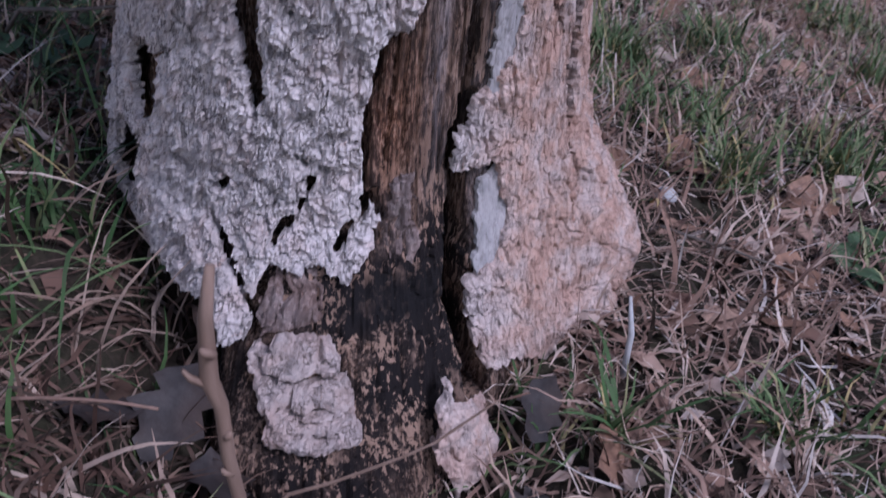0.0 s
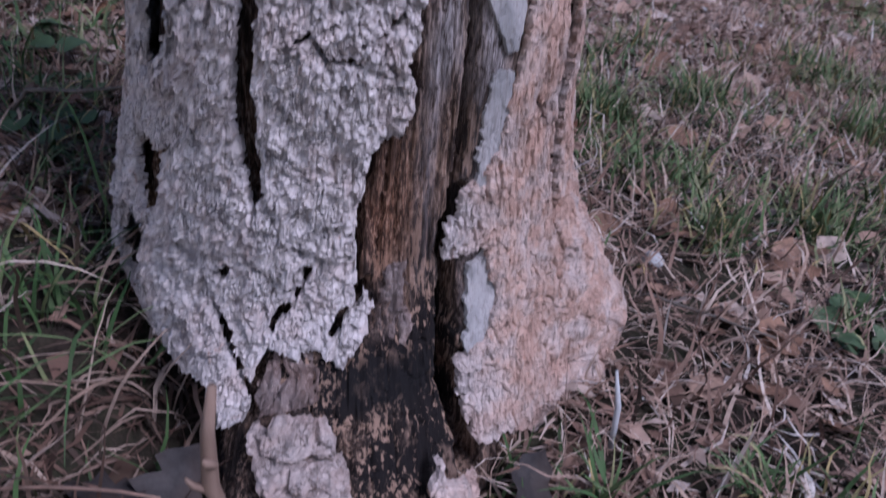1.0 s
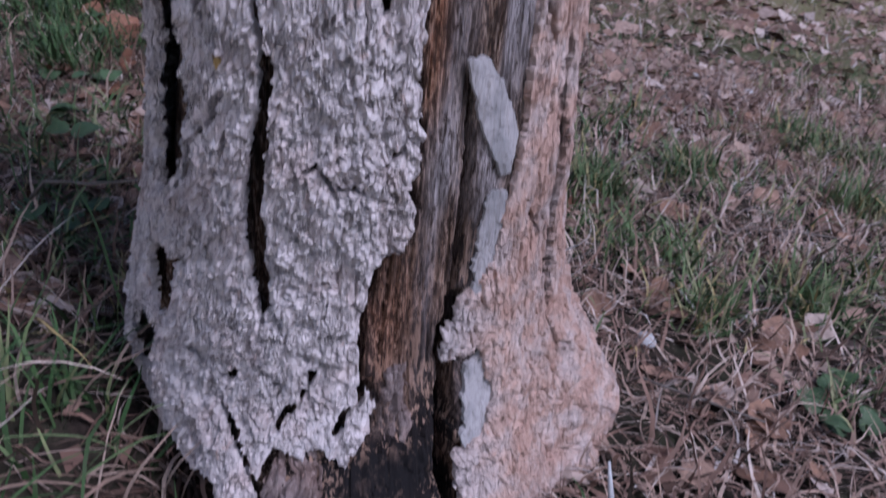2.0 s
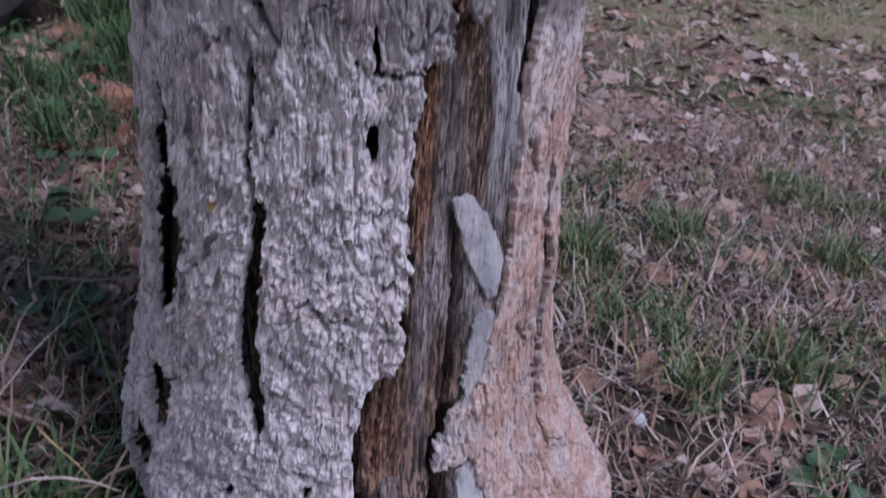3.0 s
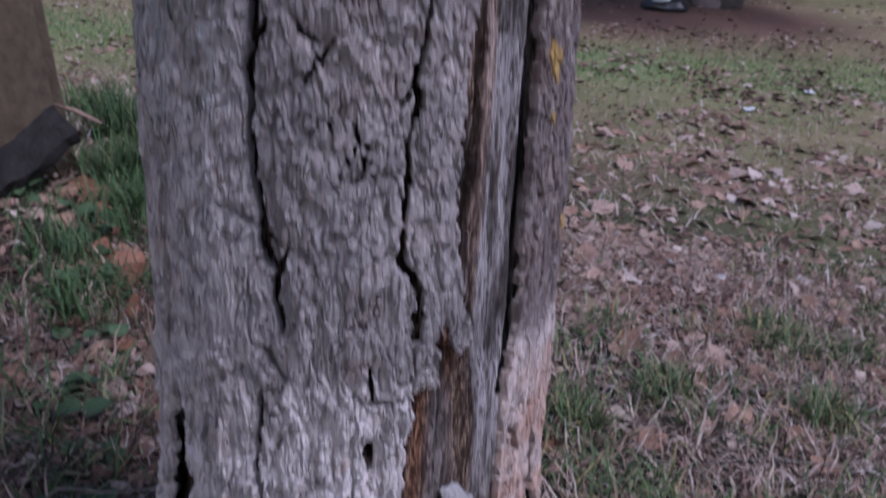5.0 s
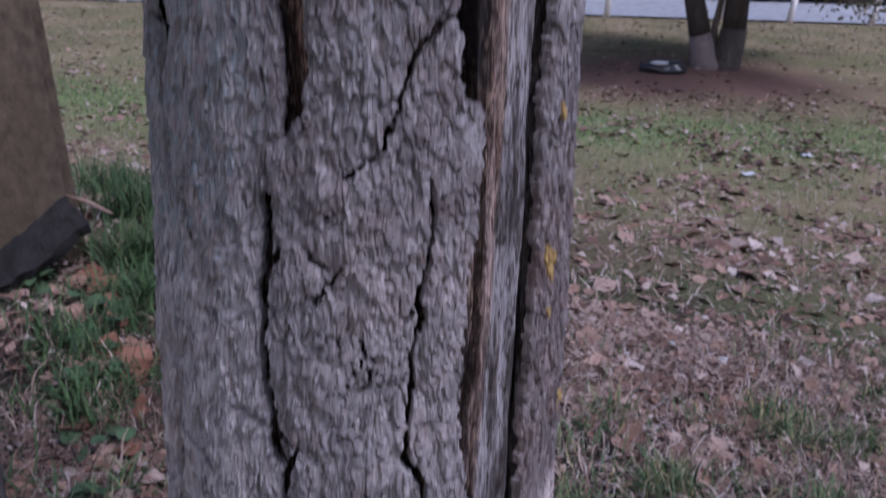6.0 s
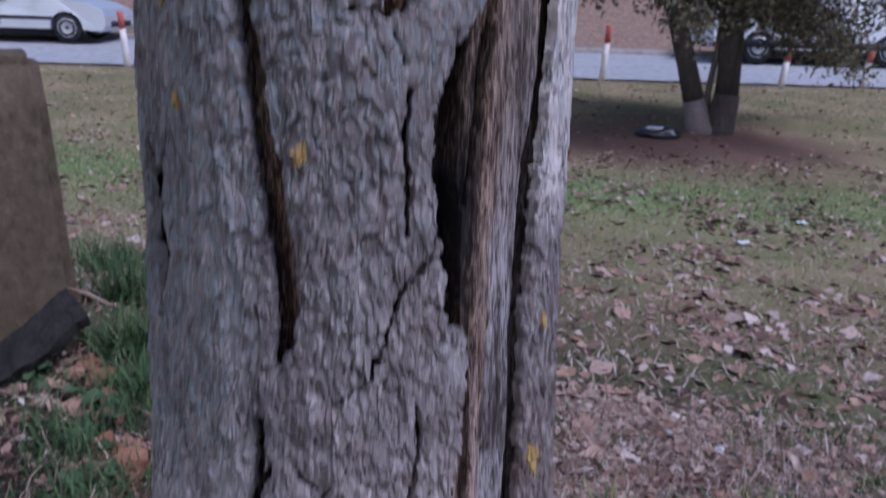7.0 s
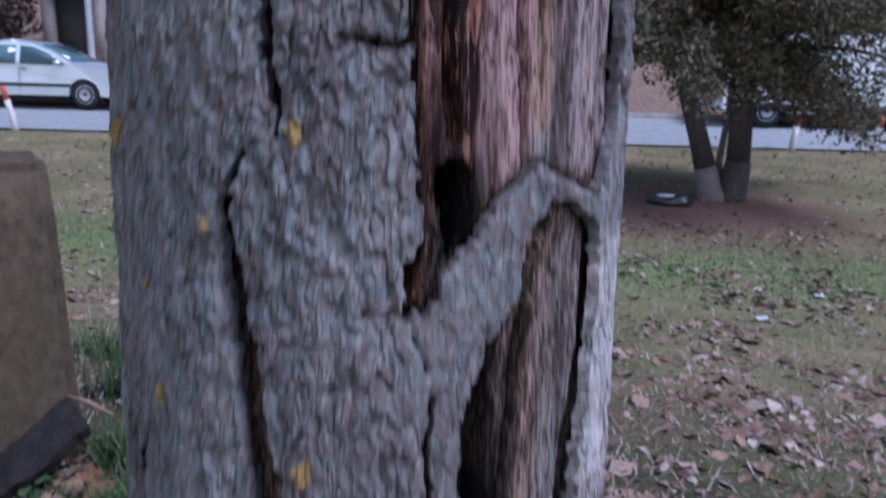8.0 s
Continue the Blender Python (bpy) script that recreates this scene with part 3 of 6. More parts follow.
BARE_LOW += [(0.558, 0.946), (0.526, 0.963), (0.482, 0.967), (0.442, 0.98), (0.44, 1.007), (0.409, 1.02), (0.39, 1.069), (0.36, 1.112), (0.40, 1.14), (0.455, 1.156), (0.523, 1.172), (0.582, 1.191),
             (0.609, 1.222), (0.711, 1.236), (0.86, 1.228), (1.0, 1.212), (1.05, 1.188), (1.0, 1.121), (0.965, 1.056), (0.94, 0.984), (0.90, 0.946), (0.90, 0.874), (0.89, 0.82), (0.875, 0.777),
             (0.87, 0.71), (0.88, 0.65), (0.87, 0.61), (0.81, 0.563), (0.80, 0.52), (0.80, 0.466), (0.81, 0.43), (0.77, 0.39), (0.71, 0.345), (0.69, 0.31), (0.62, 0.288), (0.56, 0.277), (0.482, 0.246),
             (0.455, 0.212), (0.52, 0.214), (0.641, 0.212), (0.685, 0.163), (0.633, 0.122), (0.483, 0.112), (0.47, 0.083), (0.518, 0.031), (0.616, 0.026), (0.922, -0.02), (1.1, -0.05), (1.2, -0.2)]
# the bare strip above the branch scar
BARE_HIGH = [(0.16, 1.8), (0.168, 1.336), (0.194, 1.296), (0.224, 1.246), (0.24, 1.222), (0.182, 1.202), (0.176, 1.181), (0.255, 1.177), (0.32, 1.204), (0.448, 1.224), (0.522, 1.240), (0.627, 1.252), (0.734, 1.247),
             (0.906, 1.236), (1.0, 1.23), (1.06, 1.30), (1.05, 1.8)]
CRACKS = [
    [(-0.269, 0.258, 0.001), (-0.272, 0.272, 0.004), (-0.306, 0.297, 0.0065), (-0.341, 0.347, 0.0078), (-0.362, 0.396, 0.0070), (-0.325, 0.450, 0.0058), (-0.328, 0.484, 0.0035), (-0.358, 0.520, 0.0018), (-0.341, 0.565, 0.0025), (-0.336, 0.592, 0.0012)],
    [(-0.216, 0.602, 0.001), (-0.297, 0.628, 0.0022)],
    [(-0.234, 0.640, 0.0021), (-0.252, 0.667, 0.0046), (-0.242, 0.69, 0.0029), (-0.281, 0.702, 0.0037), (-0.312, 0.739, 0.0028), (-0.332, 0.766, 0.0014), (-0.343, 0.782, 0.0024), (-0.335, 0.831, 0.0038), (-0.316, 0.866, 0.0031), (-0.318, 0.90, 0.0036)],
    [(-0.332, 0.841, 0.0023), (-0.262, 0.864, 0.0018)],
    [(-0.242, 0.69, 0.0022), (-0.19, 0.71, 0.0008)],
    [(-0.228, 0.946, 0.0025), (-0.202, 0.958, 0.0060), (-0.191, 0.985, 0.0086), (-0.210, 1.021, 0.0088), (-0.250, 1.056, 0.0092), (-0.285, 1.100, 0.0088), (-0.325, 1.150, 0.0066), (-0.365, 1.197, 0.0046), (-0.392, 1.227, 0.0040), (-0.322, 1.26, 0.0012)],
    [(-0.204, 1.267, 0.0010), (-0.229, 1.30, 0.0029), (-0.24, 1.334, 0.0030), (-0.24, 1.42, 0.003)],
    [(-0.91, 0.350, 0.005), (-0.90, 0.375, 0.0092), (-0.90, 0.422, 0.0115), (-0.945, 0.482, 0.0095), (-0.925, 0.534, 0.0050), (-0.94, 0.57, 0.002)],
    [(-0.868, 0.261, 0.0095), (-0.833, 0.230, 0.0080)],
    [(-0.961, 0.172, 0.0100), (-0.961, 0.135, 0.0075)],
    [(0.131, 0.549, 0.0016), (0.133, 0.537, 0.0052), (0.135, 0.524, 0.0020)],
    [(0.132, 0.617, 0.0009), (0.135, 0.588, 0.0018), (0.218, 0.585, 0.0014), (0.312, 0.590, 0.0012)],
    [(-0.174, 0.401, 0.0008), (-0.102, 0.409, 0.0013), (-0.036, 0.393, 0.0015), (0.025, 0.394, 0.0013), (0.091, 0.389, 0.0007)],
    [(-0.105, 0.232, 0.0004), (-0.070, 0.220, 0.0010)],
    [(-0.045, 0.213, 0.0022), (-0.057, 0.198, 0.0012), (-0.10, 0.182, 0.0018), (-0.143, 0.170, 0.0030), (-0.18, 0.155, 0.0018)],
    [(-0.568, 0.199, 0.0030), (-0.508, 0.193, 0.0022)],
    [(-0.39, 0.189, 0.0034), (-0.353, 0.199, 0.0018)],
    [(-0.416, 0.166, 0.0012), (-0.335, 0.144, 0.0034), (-0.286, 0.127, 0.0029), (-0.215, 0.108, 0.0039)],
    [(0.045, 0.157, 0.0034), (0.086, 0.172, 0.0030), (0.128, 0.184, 0.0023)],
    [(0.322, 0.640, 0.0038), (0.328, 0.677, 0.0025), (0.255, 0.701, 0.0028), (0.252, 0.731, 0.0016), (0.276, 0.757, 0.0030), (0.258, 0.788, 0.0012), (0.305, 0.815, 0.0032), (0.290, 0.830, 0.0026), (0.326, 0.855, 0.0015), (0.337, 0.89, 0.0016), (0.328, 0.915, 0.0008)],
    [(-0.027, 0.917, 0.0007), (0.102, 0.928, 0.0010), (0.175, 0.949, 0.0014), (0.217, 0.975, 0.0012), (0.267, 1.001, 0.0022), (0.350, 1.016, 0.0015)],
    [(0.274, 1.034, 0.0013), (0.273, 1.069, 0.0016), (0.256, 1.10, 0.0022), (0.27, 1.13, 0.0008)],
    [(-0.022, 1.319, 0.0008), (0.057, 1.317, 0.0014), (0.175, 1.317, 0.0015)],
    [(-0.0, 1.179, 0.0006), (0.134, 1.178, 0.0012), (0.189, 1.177, 0.0030)],
    [(0.213, 1.166, 0.0010), (0.25, 1.147, 0.0006)],
    [(1.12, 0.50, 0.0010), (1.14, 0.42, 0.003), (1.18, 0.36, 0.0045), (1.16, 0.31, 0.002), (1.14, 0.27, 0.003), (1.12, 0.24, 0.001)],
    [(1.07, 0.20, 0.0004), (1.10, 0.17, 0.0009), (1.11, 0.15, 0.0003)],
    [(1.20, 0.40, 0.001), (1.16, 0.36, 0.004), (1.15, 0.325, 0.005), (1.13, 0.29, 0.003), (1.12, 0.25, 0.004), (1.1, 0.21, 0.002)],
    [(-0.967, 0.79, 0.0010), (-0.914, 0.76, 0.0024), (-0.901, 0.70, 0.0016), (-0.918, 0.617, 0.0022), (-0.93, 0.585, 0.001)],
    [(-0.86, 1.075, 0.0008), (-0.93, 1.048, 0.0040), (-0.94, 1.01, 0.0050), (-0.93, 0.964, 0.0022), (-0.913, 0.921, 0.0026), (-0.90, 0.863, 0.0010)],
    [(-1.15, 0.62, 0.002), (-1.08, 0.80, 0.003), (-1.12, 0.93, 0.002)],
    [(-1.06, 1.00, 0.002), (-1.0, 1.04, 0.005), (-1.03, 1.09, 0.002)],
    [(1.0, 1.24, 0.001), (1.12, 1.28, 0.004), (1.10, 1.36, 0.003)],
]
# splits in the wood itself: (angle, height, half width), depth
SPLITS = [
    ([(0.50, 0.262, 0.0024), (0.484, 0.211, 0.0040), (0.482, 0.155, 0.0062), (0.445, 0.1, 0.0068), (0.484, 0.047, 0.0060), (0.50, 0.0, 0.006)], 0.045),
    ([(0.5, 0.25, 0.0024), (0.52, 0.298, 0.0028), (0.534, 0.39, 0.0034), (0.54, 0.444, 0.0029), (0.53, 0.48, 0.001)], 0.025),
    ([(0.83, 0.565, 0.0040), (0.885, 0.61, 0.0034), (0.90, 0.65, 0.0034), (0.89, 0.715, 0.0030), (0.895, 0.78, 0.0030), (0.915, 0.823, 0.0030), (0.925, 0.874, 0.0032), (0.92, 0.946, 0.0036), (0.965, 0.984, 0.0046), (0.985, 1.056, 0.0044), (1.03, 1.121, 0.0034), (1.08, 1.188, 0.002)], 0.03),
    ([(0.555, 0.685, 0.0018), (0.553, 0.745, 0.0026), (0.585, 0.80, 0.0026), (0.598, 0.877, 0.0024), (0.595, 0.93, 0.001)], 0.02),
    ([(0.524, 0.965, 0.0039), (0.477, 1.033, 0.0080), (0.455, 1.086, 0.0078), (0.480, 1.152, 0.0050), (0.53, 1.165, 0.002)], 0.025),
    ([(0.55, 1.339, 0.0009), (0.586, 1.253, 0.0009)], 0.01),
    ([(0.55, 1.05, 0.001), (0.66, 1.20, 0.003), (0.70, 1.22, 0.002)], 0.015),
    ([(0.335, 1.247, 0.0100), (0.345, 1.230, 0.0088), (0.335, 1.208, 0.0020)], 0.15),
    ([(0.30, 1.42, 0.004), (0.28, 1.34, 0.006), (0.33, 1.27, 0.004)], 0.012),
    ([(0.23, 0.36, 0.0012), (0.22, 0.30, 0.0018), (0.20, 0.22, 0.0012)], 0.008),
    ([(0.20, 1.19, 0.005), (0.23, 1.21, 0.004)], 0.02),
    ([(0.36, 0.60, 0.004), (0.46, 0.62, 0.005)], 0.012),
]
FLAKE = [(0.475, 0.487), (0.555, 0.489), (0.65, 0.468), (0.735, 0.442), (0.77, 0.419), (0.735, 0.388), (0.69, 0.388), (0.55, 0.442)]
CHUNK = [(-0.18, 0.078), (-0.12, 0.092), (-0.066, 0.094), (0.044, 0.091), (0.084, 0.064), (0.12, 0.028), (0.014, 0.022), (-0.094, 0.021), (-0.147, 0.046)]
CHUNK_CRACKS = [[(-0.13, 0.066, 0.0006), (-0.09, 0.062, 0.0016), (-0.04, 0.066, 0.0020), (0.0, 0.070, 0.0016), (0.07, 0.070, 0.0020)], [(-0.08, 0.050, 0.0004), (-0.03, 0.046, 0.0012), (0.02, 0.048, 0.0010), (0.06, 0.044, 0.0004)], [(-0.04, 0.034, 0.0004), (0.03, 0.032, 0.0012), (0.08, 0.036, 0.0004)]]
SHARD = [(0.342, 0.058), (0.362, 0.04), (0.479, 0.017), (0.523, -0.029), (0.461, -0.084), (0.375, -0.064), (0.311, 0.005)]
SAPWOOD_LOW = [(0.572, 0.195), (0.665, 0.205), (0.713, 0.156), (0.653, 0.115), (0.529, 0.112), (0.545, 0.156)]
SAPWOOD_HIGH = [(0.62, 0.372), (0.66, 0.38), (0.72, 0.368), (0.715, 0.33), (0.69, 0.295), (0.66, 0.275), (0.59, 0.275), (0.60, 0.33)]
REMNANT_MID = [(0.238, 0.206), (0.34, 0.211), (0.308, 0.172), (0.341, 0.154), (0.297, 0.138), (0.232, 0.145), (0.22, 0.174)]
REMNANT_LOW = [(-0.191, 0.100), (-0.163, 0.136), (-0.02, 0.140), (0.03, 0.122), (0.0, 0.10), (-0.066, 0.094), (-0.165, 0.090)]
LICHENS = [(-0.13, 1.089, 0.010), (-0.144, 1.27, 0.008), (-0.965, 1.26, 0.012), (-0.696, 1.117, 0.007), (1.044, 0.948, 0.007), (0.959, 0.838, 0.010), (1.00, 0.828, 0.013), (1.25, 0.683, 0.013), (0.99, 0.79, 0.006),
           (-0.45, 1.22, 0.005), (-0.75, 1.18, 0.004), (-0.52, 0.475, 0.005)]


def bark_relief(u, z):
    """Height of the scaly bark surface over its smooth form: overlapping flakes below, long grain higher up, pits and broad swells."""
    a = u / UNIT
    wu, wz = u + 0.0042 * fbm(u / 0.008, z / 0.012, 3, 41), z + 0.0060 * fbm(u / 0.008, z / 0.011, 3, 42)
    high = np.maximum(smooth(0.50, 0.70, z), 0.55 * smooth(0.40, 0.60, a))
    fibrous = smooth(0.55, 0.80, a) * (1 - smooth(0.56, 0.66, z))
    d0, r0, l0, x0, y0 = cells(wu / 0.019, wz / (0.036 + 0.016 * high), 5)
    d1, r1, l1, x1, y1 = cells(wu / 0.0078, wz / (0.0150 + 0.007 * high), 3)
    d2, r2, l2, x2, y2 = cells(wu / 0.0038, wz / (0.0066 + 0.003 * high), 13)
    plates = (r0 - 0.5) * 0.0036 - y0 * 0.0030 + (l0 - 0.5) * x0 * 0.0060 - 0.0026 * np.exp(-d0 / 0.05) * smooth(0.2, 0.6, r0)
    flakes = (r1 - 0.5) * 0.0040 - y1 * 0.0038 + (l1 - 0.5) * x1 * 0.0075 - 0.0024 * np.exp(-d1 / 0.08) * smooth(0.15, 0.6, r1)
    chips = (r2 - 0.5) * 0.0022 - y2 * 0.0019 + (l2 - 0.5) * x2 * 0.0042 - 0.0012 * np.exp(-d2 / 0.10)
    broad = fbm(wu / 0.035, wz / 0.09, 3, 11)
    pits = np.clip(fbm(wu / 0.0050, wz / 0.016, 2, 23) - 0.42, 0, 1)
    seam = np.abs(fbm(wu / 0.013, wz / 0.034, 2, 33))
    crevice = np.clip(1 - seam * 12, 0, 1) * smooth(-0.05, 0.25, fbm(u / 0.022, z / 0.030, 2, 34)) * 0.0045
    fibres = 0.0052 * (0.45 - np.abs(fbm(wu / 0.0075, wz / 0.060, 2, 28))) + 0.0030 * fbm(wu / 0.0030, wz / 0.024, 2, 29)
    grain = fbm(wu / 0.0030, wz / 0.035, 2, 27) * 0.0010 * high
    lumps = smooth(0.85, 1.05, a) * (1 - smooth(0.15, 0.24, z)) * (0.014 * fbm(u / 0.024, z / 0.024, 3, 37) - 0.008 * np.clip(1 - np.abs(fbm(u / 0.026, z / 0.024, 2, 38)) * 9, 0, 1))
    scaly = (plates + flakes + chips) * (1 - 0.25 * high) * (1 - 0.7 * fibrous)
    return lumps + scaly + fibres * fibrous + grain + 0.0030 * broad - 0.009 * pits - crevice


def jagged(u, z, amount=1.0):
    ju = amount * (0.0034 * fbm(u / 0.014, z / 0.016, 2, 51) + 0.0030 * fbm(u / 0.0055, z / 0.0065, 2, 52) + 0.0014 * gnoise(u / 0.0022, z / 0.0026, 55))
    jz = amount * (0.0040 * fbm(u / 0.014, z / 0.014, 2, 53) + 0.0030 * fbm(u / 0.0055, z / 0.0065, 2, 54) + 0.0014 * gnoise(u / 0.0022, z / 0.0026, 56))
    return u + ju, z + jz


def pieces_of(keep):
    """Numbers the connected pieces of a grid of cells."""
    label, links, prev = np.full(keep.shape, -1), [], []

    def root(i):
        while links[i] != i:
            links[i] = links[links[i]]
            i = links[i]
        return i
    for r in range(keep.shape[0]):
        edge = np.diff(np.concatenate([[0], keep[r].astype(int), [0]]))
        runs = []
        for s, e in zip(np.flatnonzero(edge == 1), np.flatnonzero(edge == -1)):
            k = len(links)
            links.append(k)
            for s0, e0, k0 in prev:
                if s0 < e and s < e0:
                    links[root(k)] = root(k0)
            label[r, s:e] = k
            runs.append((s, e, k))
        prev = runs
    lut = np.array([root(i) for i in range(len(links))] + [-1])
    return lut[label]


def sheet_parts(name, cols, rows, field, radius, thick, mat, parent, label="", smallest=60, attrs=None):
    """Cuts a curved sheet along the zero line of a field and gives each piece a thick edge; one mesh a piece."""
    A, Z = np.meshgrid(cols, rows)
    U = A * UNIT
    gz, gu = np.gradient(field, rows, cols * UNIT)
    inside = field > 0
    keep = inside[:-1, :-1] | inside[1:, :-1] | inside[:-1, 1:] | inside[1:, 1:]
    g2 = gu ** 2 + gz ** 2 + 1e-6
    du, dz = np.clip(-field * gu / g2, -0.0018, 0.0018), np.clip(-field * gz / g2, -0.0018, 0.0018)
    U2, Z2 = np.where(inside, U, U + du), np.where(inside, Z, Z + dz)
    A2 = U2 / UNIT
    R = radius(A2, Z2, field)
    outer = trunk_point(A2, Z2, R).reshape(-1, 3)
    inner = trunk_point(A2, Z2, R - thick).reshape(-1, 3)
    ids = np.arange(A.size).reshape(A.shape)
    quads = np.stack([ids[:-1, :-1], ids[:-1, 1:], ids[1:, 1:], ids[1:, :-1]], -1)
    label_of = pieces_of(keep)
    base = np.array(parent.matrix_basis.translation)
    made = []
    for k in np.unique(label_of[label_of >= 0]):
        q = quads[label_of == k]
        if len(q) < smallest:
            continue
        e = np.concatenate([q[:, [0, 1]], q[:, [1, 2]], q[:, [2, 3]], q[:, [3, 0]]])
        key = np.sort(e, 1)
        _, first, count = np.unique(key[:, 0] * A.size + key[:, 1], return_index=True, return_counts=True)
        rim = e[first[count == 1]]
        used = np.unique(q)
        rim_used = np.unique(rim)
        new_id = np.full(A.size, -1)
        new_id[used] = np.arange(len(used))
        rim_id = np.full(A.size, -1)
        rim_id[rim_used] = len(used) + np.arange(len(rim_used))
        skirt = np.stack([new_id[rim[:, 1]], new_id[rim[:, 0]], rim_id[rim[:, 0]], rim_id[rim[:, 1]]], -1)
        me = raw_mesh(name, np.concatenate([outer[used], inner[rim_used]]) - base, np.concatenate([new_id[q], skirt]), mat, False)
        both = np.concatenate([used, rim_used])
        for an, av in (attrs(A2, Z2) if attrs else {}).items():
            float_attr(me, an, av.ravel()[both])
        ob = attach(new(name, me), parent)
        tagged(ob, label=label)
        made.append(ob)
    return made


def bark_tints(a, z):
    u = a * UNIT
    lichen = (0.22 + 0.25 * smooth(-0.3, -0.6, a) * smooth(0.75, 0.95, z)) * smooth(0.55, 0.7, z) + smooth(0.95, 1.2, z + 0.25 * (1 - smooth(-0.6, -0.2, a))) * (0.85 - 0.35 * smooth(-0.2, 0.5, a)) + 0.2 * fbm(u / 0.05, z / 0.1, 3, 77)
    warm = smooth(0.35, 0.75, a) * (1 - 0.7 * smooth(0.50, 0.62, z) - 0.5 * smooth(0.85, 1.0, z)) + 0.35 * (1 - 0.6 * smooth(0.8, 1.0, z)) * fbm(u / 0.06, z / 0.12, 3, 78)
    edge = np.interp(a, [-0.5, -0.3, -0.2, 0.1, 0.3, 0.5], [0.50, 0.56, 0.60, 0.59, 0.59, 0.60])
    patch = smooth(-0.42, -0.30, a + 0.04 * fbm(u / 0.03, z / 0.06, 2, 81))
    old = (smooth(-0.02, 0.03, z - edge + 0.02 * fbm(u / 0.02, z / 0.03, 3, 79)) * patch + (0.22 + 0.6 * smooth(0.45, 1.0, z)) * (1 - patch)) * 0.75 + 0.25 * smooth(0.7, 1.1, z) + 0.35 * smooth(0.05, -0.05, z) + 0.25 * smooth(0.7, 0.9, a) * smooth(0.56, 0.62, z) * (1 - smooth(1.0, 1.06, z)) - 0.95 * smooth(0.9, 1.0, a) * smooth(0.98, 1.06, z) * (1 - smooth(1.19, 1.22, z)) + 0.2 * fbm(u / 0.05, z / 0.09, 3, 80)
    return {"lichen": np.clip(lichen, 0, 1), "warm": np.clip(warm, 0, 1), "old": np.clip(old, 0, 1)}


def build_trunk():
    foot = thing("dead_tree", (AXIS_X, AXIS_Y, float(ground_height(AXIS_X, AXIS_Y))), "dead tree trunk with grey bark peeling off bare brown wood", "tree")
    base = np.array(foot.matrix_basis.translation)
    # the wood under the bark
    cols = np.concatenate([np.linspace(-math.pi, -1.7, 14)[:-1], np.arange(-1.7, -0.35, 0.022), np.arange(-0.35, 1.25, 0.0085), np.arange(1.25, 1.7, 0.014), np.linspace(1.7, math.pi, 14)])
    rows = np.concatenate([np.arange(-0.16, 1.42, 0.0028), np.linspace(1.43, 2.65, 20)])
    A, Z = np.meshgrid(cols, rows)
    U = A * UNIT
    ju, jz = jagged(U, Z, 0.6)
    bare = np.maximum(inside_field(ju, jz, BARE_LOW), inside_field(ju, jz, BARE_HIGH))
    grain = 0.0026 * fbm(U / 0.0045, Z / 0.06, 3, 61) + 0.0030 * fbm(U / 0.017, Z / 0.22, 3, 62)
    ridge = -0.0022 * np.clip(1 - np.abs(fbm(U / 0.010, Z / 0.30, 2, 63)) * 7, 0, 1)
    low = 1 - smooth(0.10, 0.19, Z)
    blocks = 0.0044 * fbm(U / 0.005, Z / 0.030, 2, 64) * low - 0.004 * np.clip(1 - np.abs(fbm(U / 0.012, Z / 0.020, 2, 65)) * 9, 0, 1) * low
    R = trunk_radius(Z, A) - 0.013 + 0.008 * smooth(1.20, 1.245, Z) * smooth(0.2, 0.3, A) + grain + ridge + blocks
    grey_side = smooth(0.54, 0.60, A) * smooth(0.24, 0.28, Z) * (1 - smooth(0.56, 0.62, Z))
    R = R - (0.014 - 0.007 * smooth(0.9, 1.0, Z)) * (1 - smooth(-0.004 - 0.014 * grey_side, 0.008 - 0.018 * grey_side, bare)) + 0.006 * grey_side
    R = R - 0.055 * (1 - smooth(-0.45, -0.20, A)) * (1 - smooth(0.06, 0.11, Z))
    gap = cut_cracks(np.full(A.shape, 9.0), U, Z, cols, rows, CRACKS)
    R = R - (0.022 - 0.015 * smooth(0.9, 1.0, Z)) * (1 - smooth(0.0, 0.007, gap))
    for line, depth in SPLITS:
        c = crack_field(*jagged(U, Z, 0.5), line)
        R = R - depth * (1 - smooth(-0.0035, 0.0008, c))
    me = raw_mesh("wood", trunk_point(A, Z, R).reshape(-1, 3) - base, grid_faces(len(cols), len(rows)), WOOD, False)
    n1, n2 = fbm(U / 0.008, Z / 0.07, 3, 71), fbm(U / 0.02, Z / 0.05, 3, 72)
    band = np.exp(-((A - 0.20) / 0.35) ** 2) * np.exp(-((Z - 0.122) / 0.028) ** 2)
    rot = np.clip(1.1 * band + (1 - smooth(0.06, 0.22, Z)) * (0.65 + 0.9 * n2) + 0.8 * np.exp(-((A - 0.40) / 0.09) ** 2) * (1 - smooth(0.22, 0.34, Z)), 0, 1)
    # upright stripes of the strip: a tan one, black rot before it, grey weathered wood behind it
    tan_at = np.interp(Z, [0.60, 0.70, 0.83, 0.954, 1.07, 1.175, 1.25], [0.56, 0.585, 0.628, 0.664, 0.684, 0.715, 0.76]) + 0.008 * n1
    tan = np.exp(-((A - tan_at) / 0.034) ** 4) * smooth(0.62, 0.72, Z) * (1 - smooth(1.17, 1.21, Z))
    behind = smooth(0.03, 0.06, A - tan_at) * smooth(0.50, 0.62, Z) * (1 - smooth(1.20, 1.235, Z))
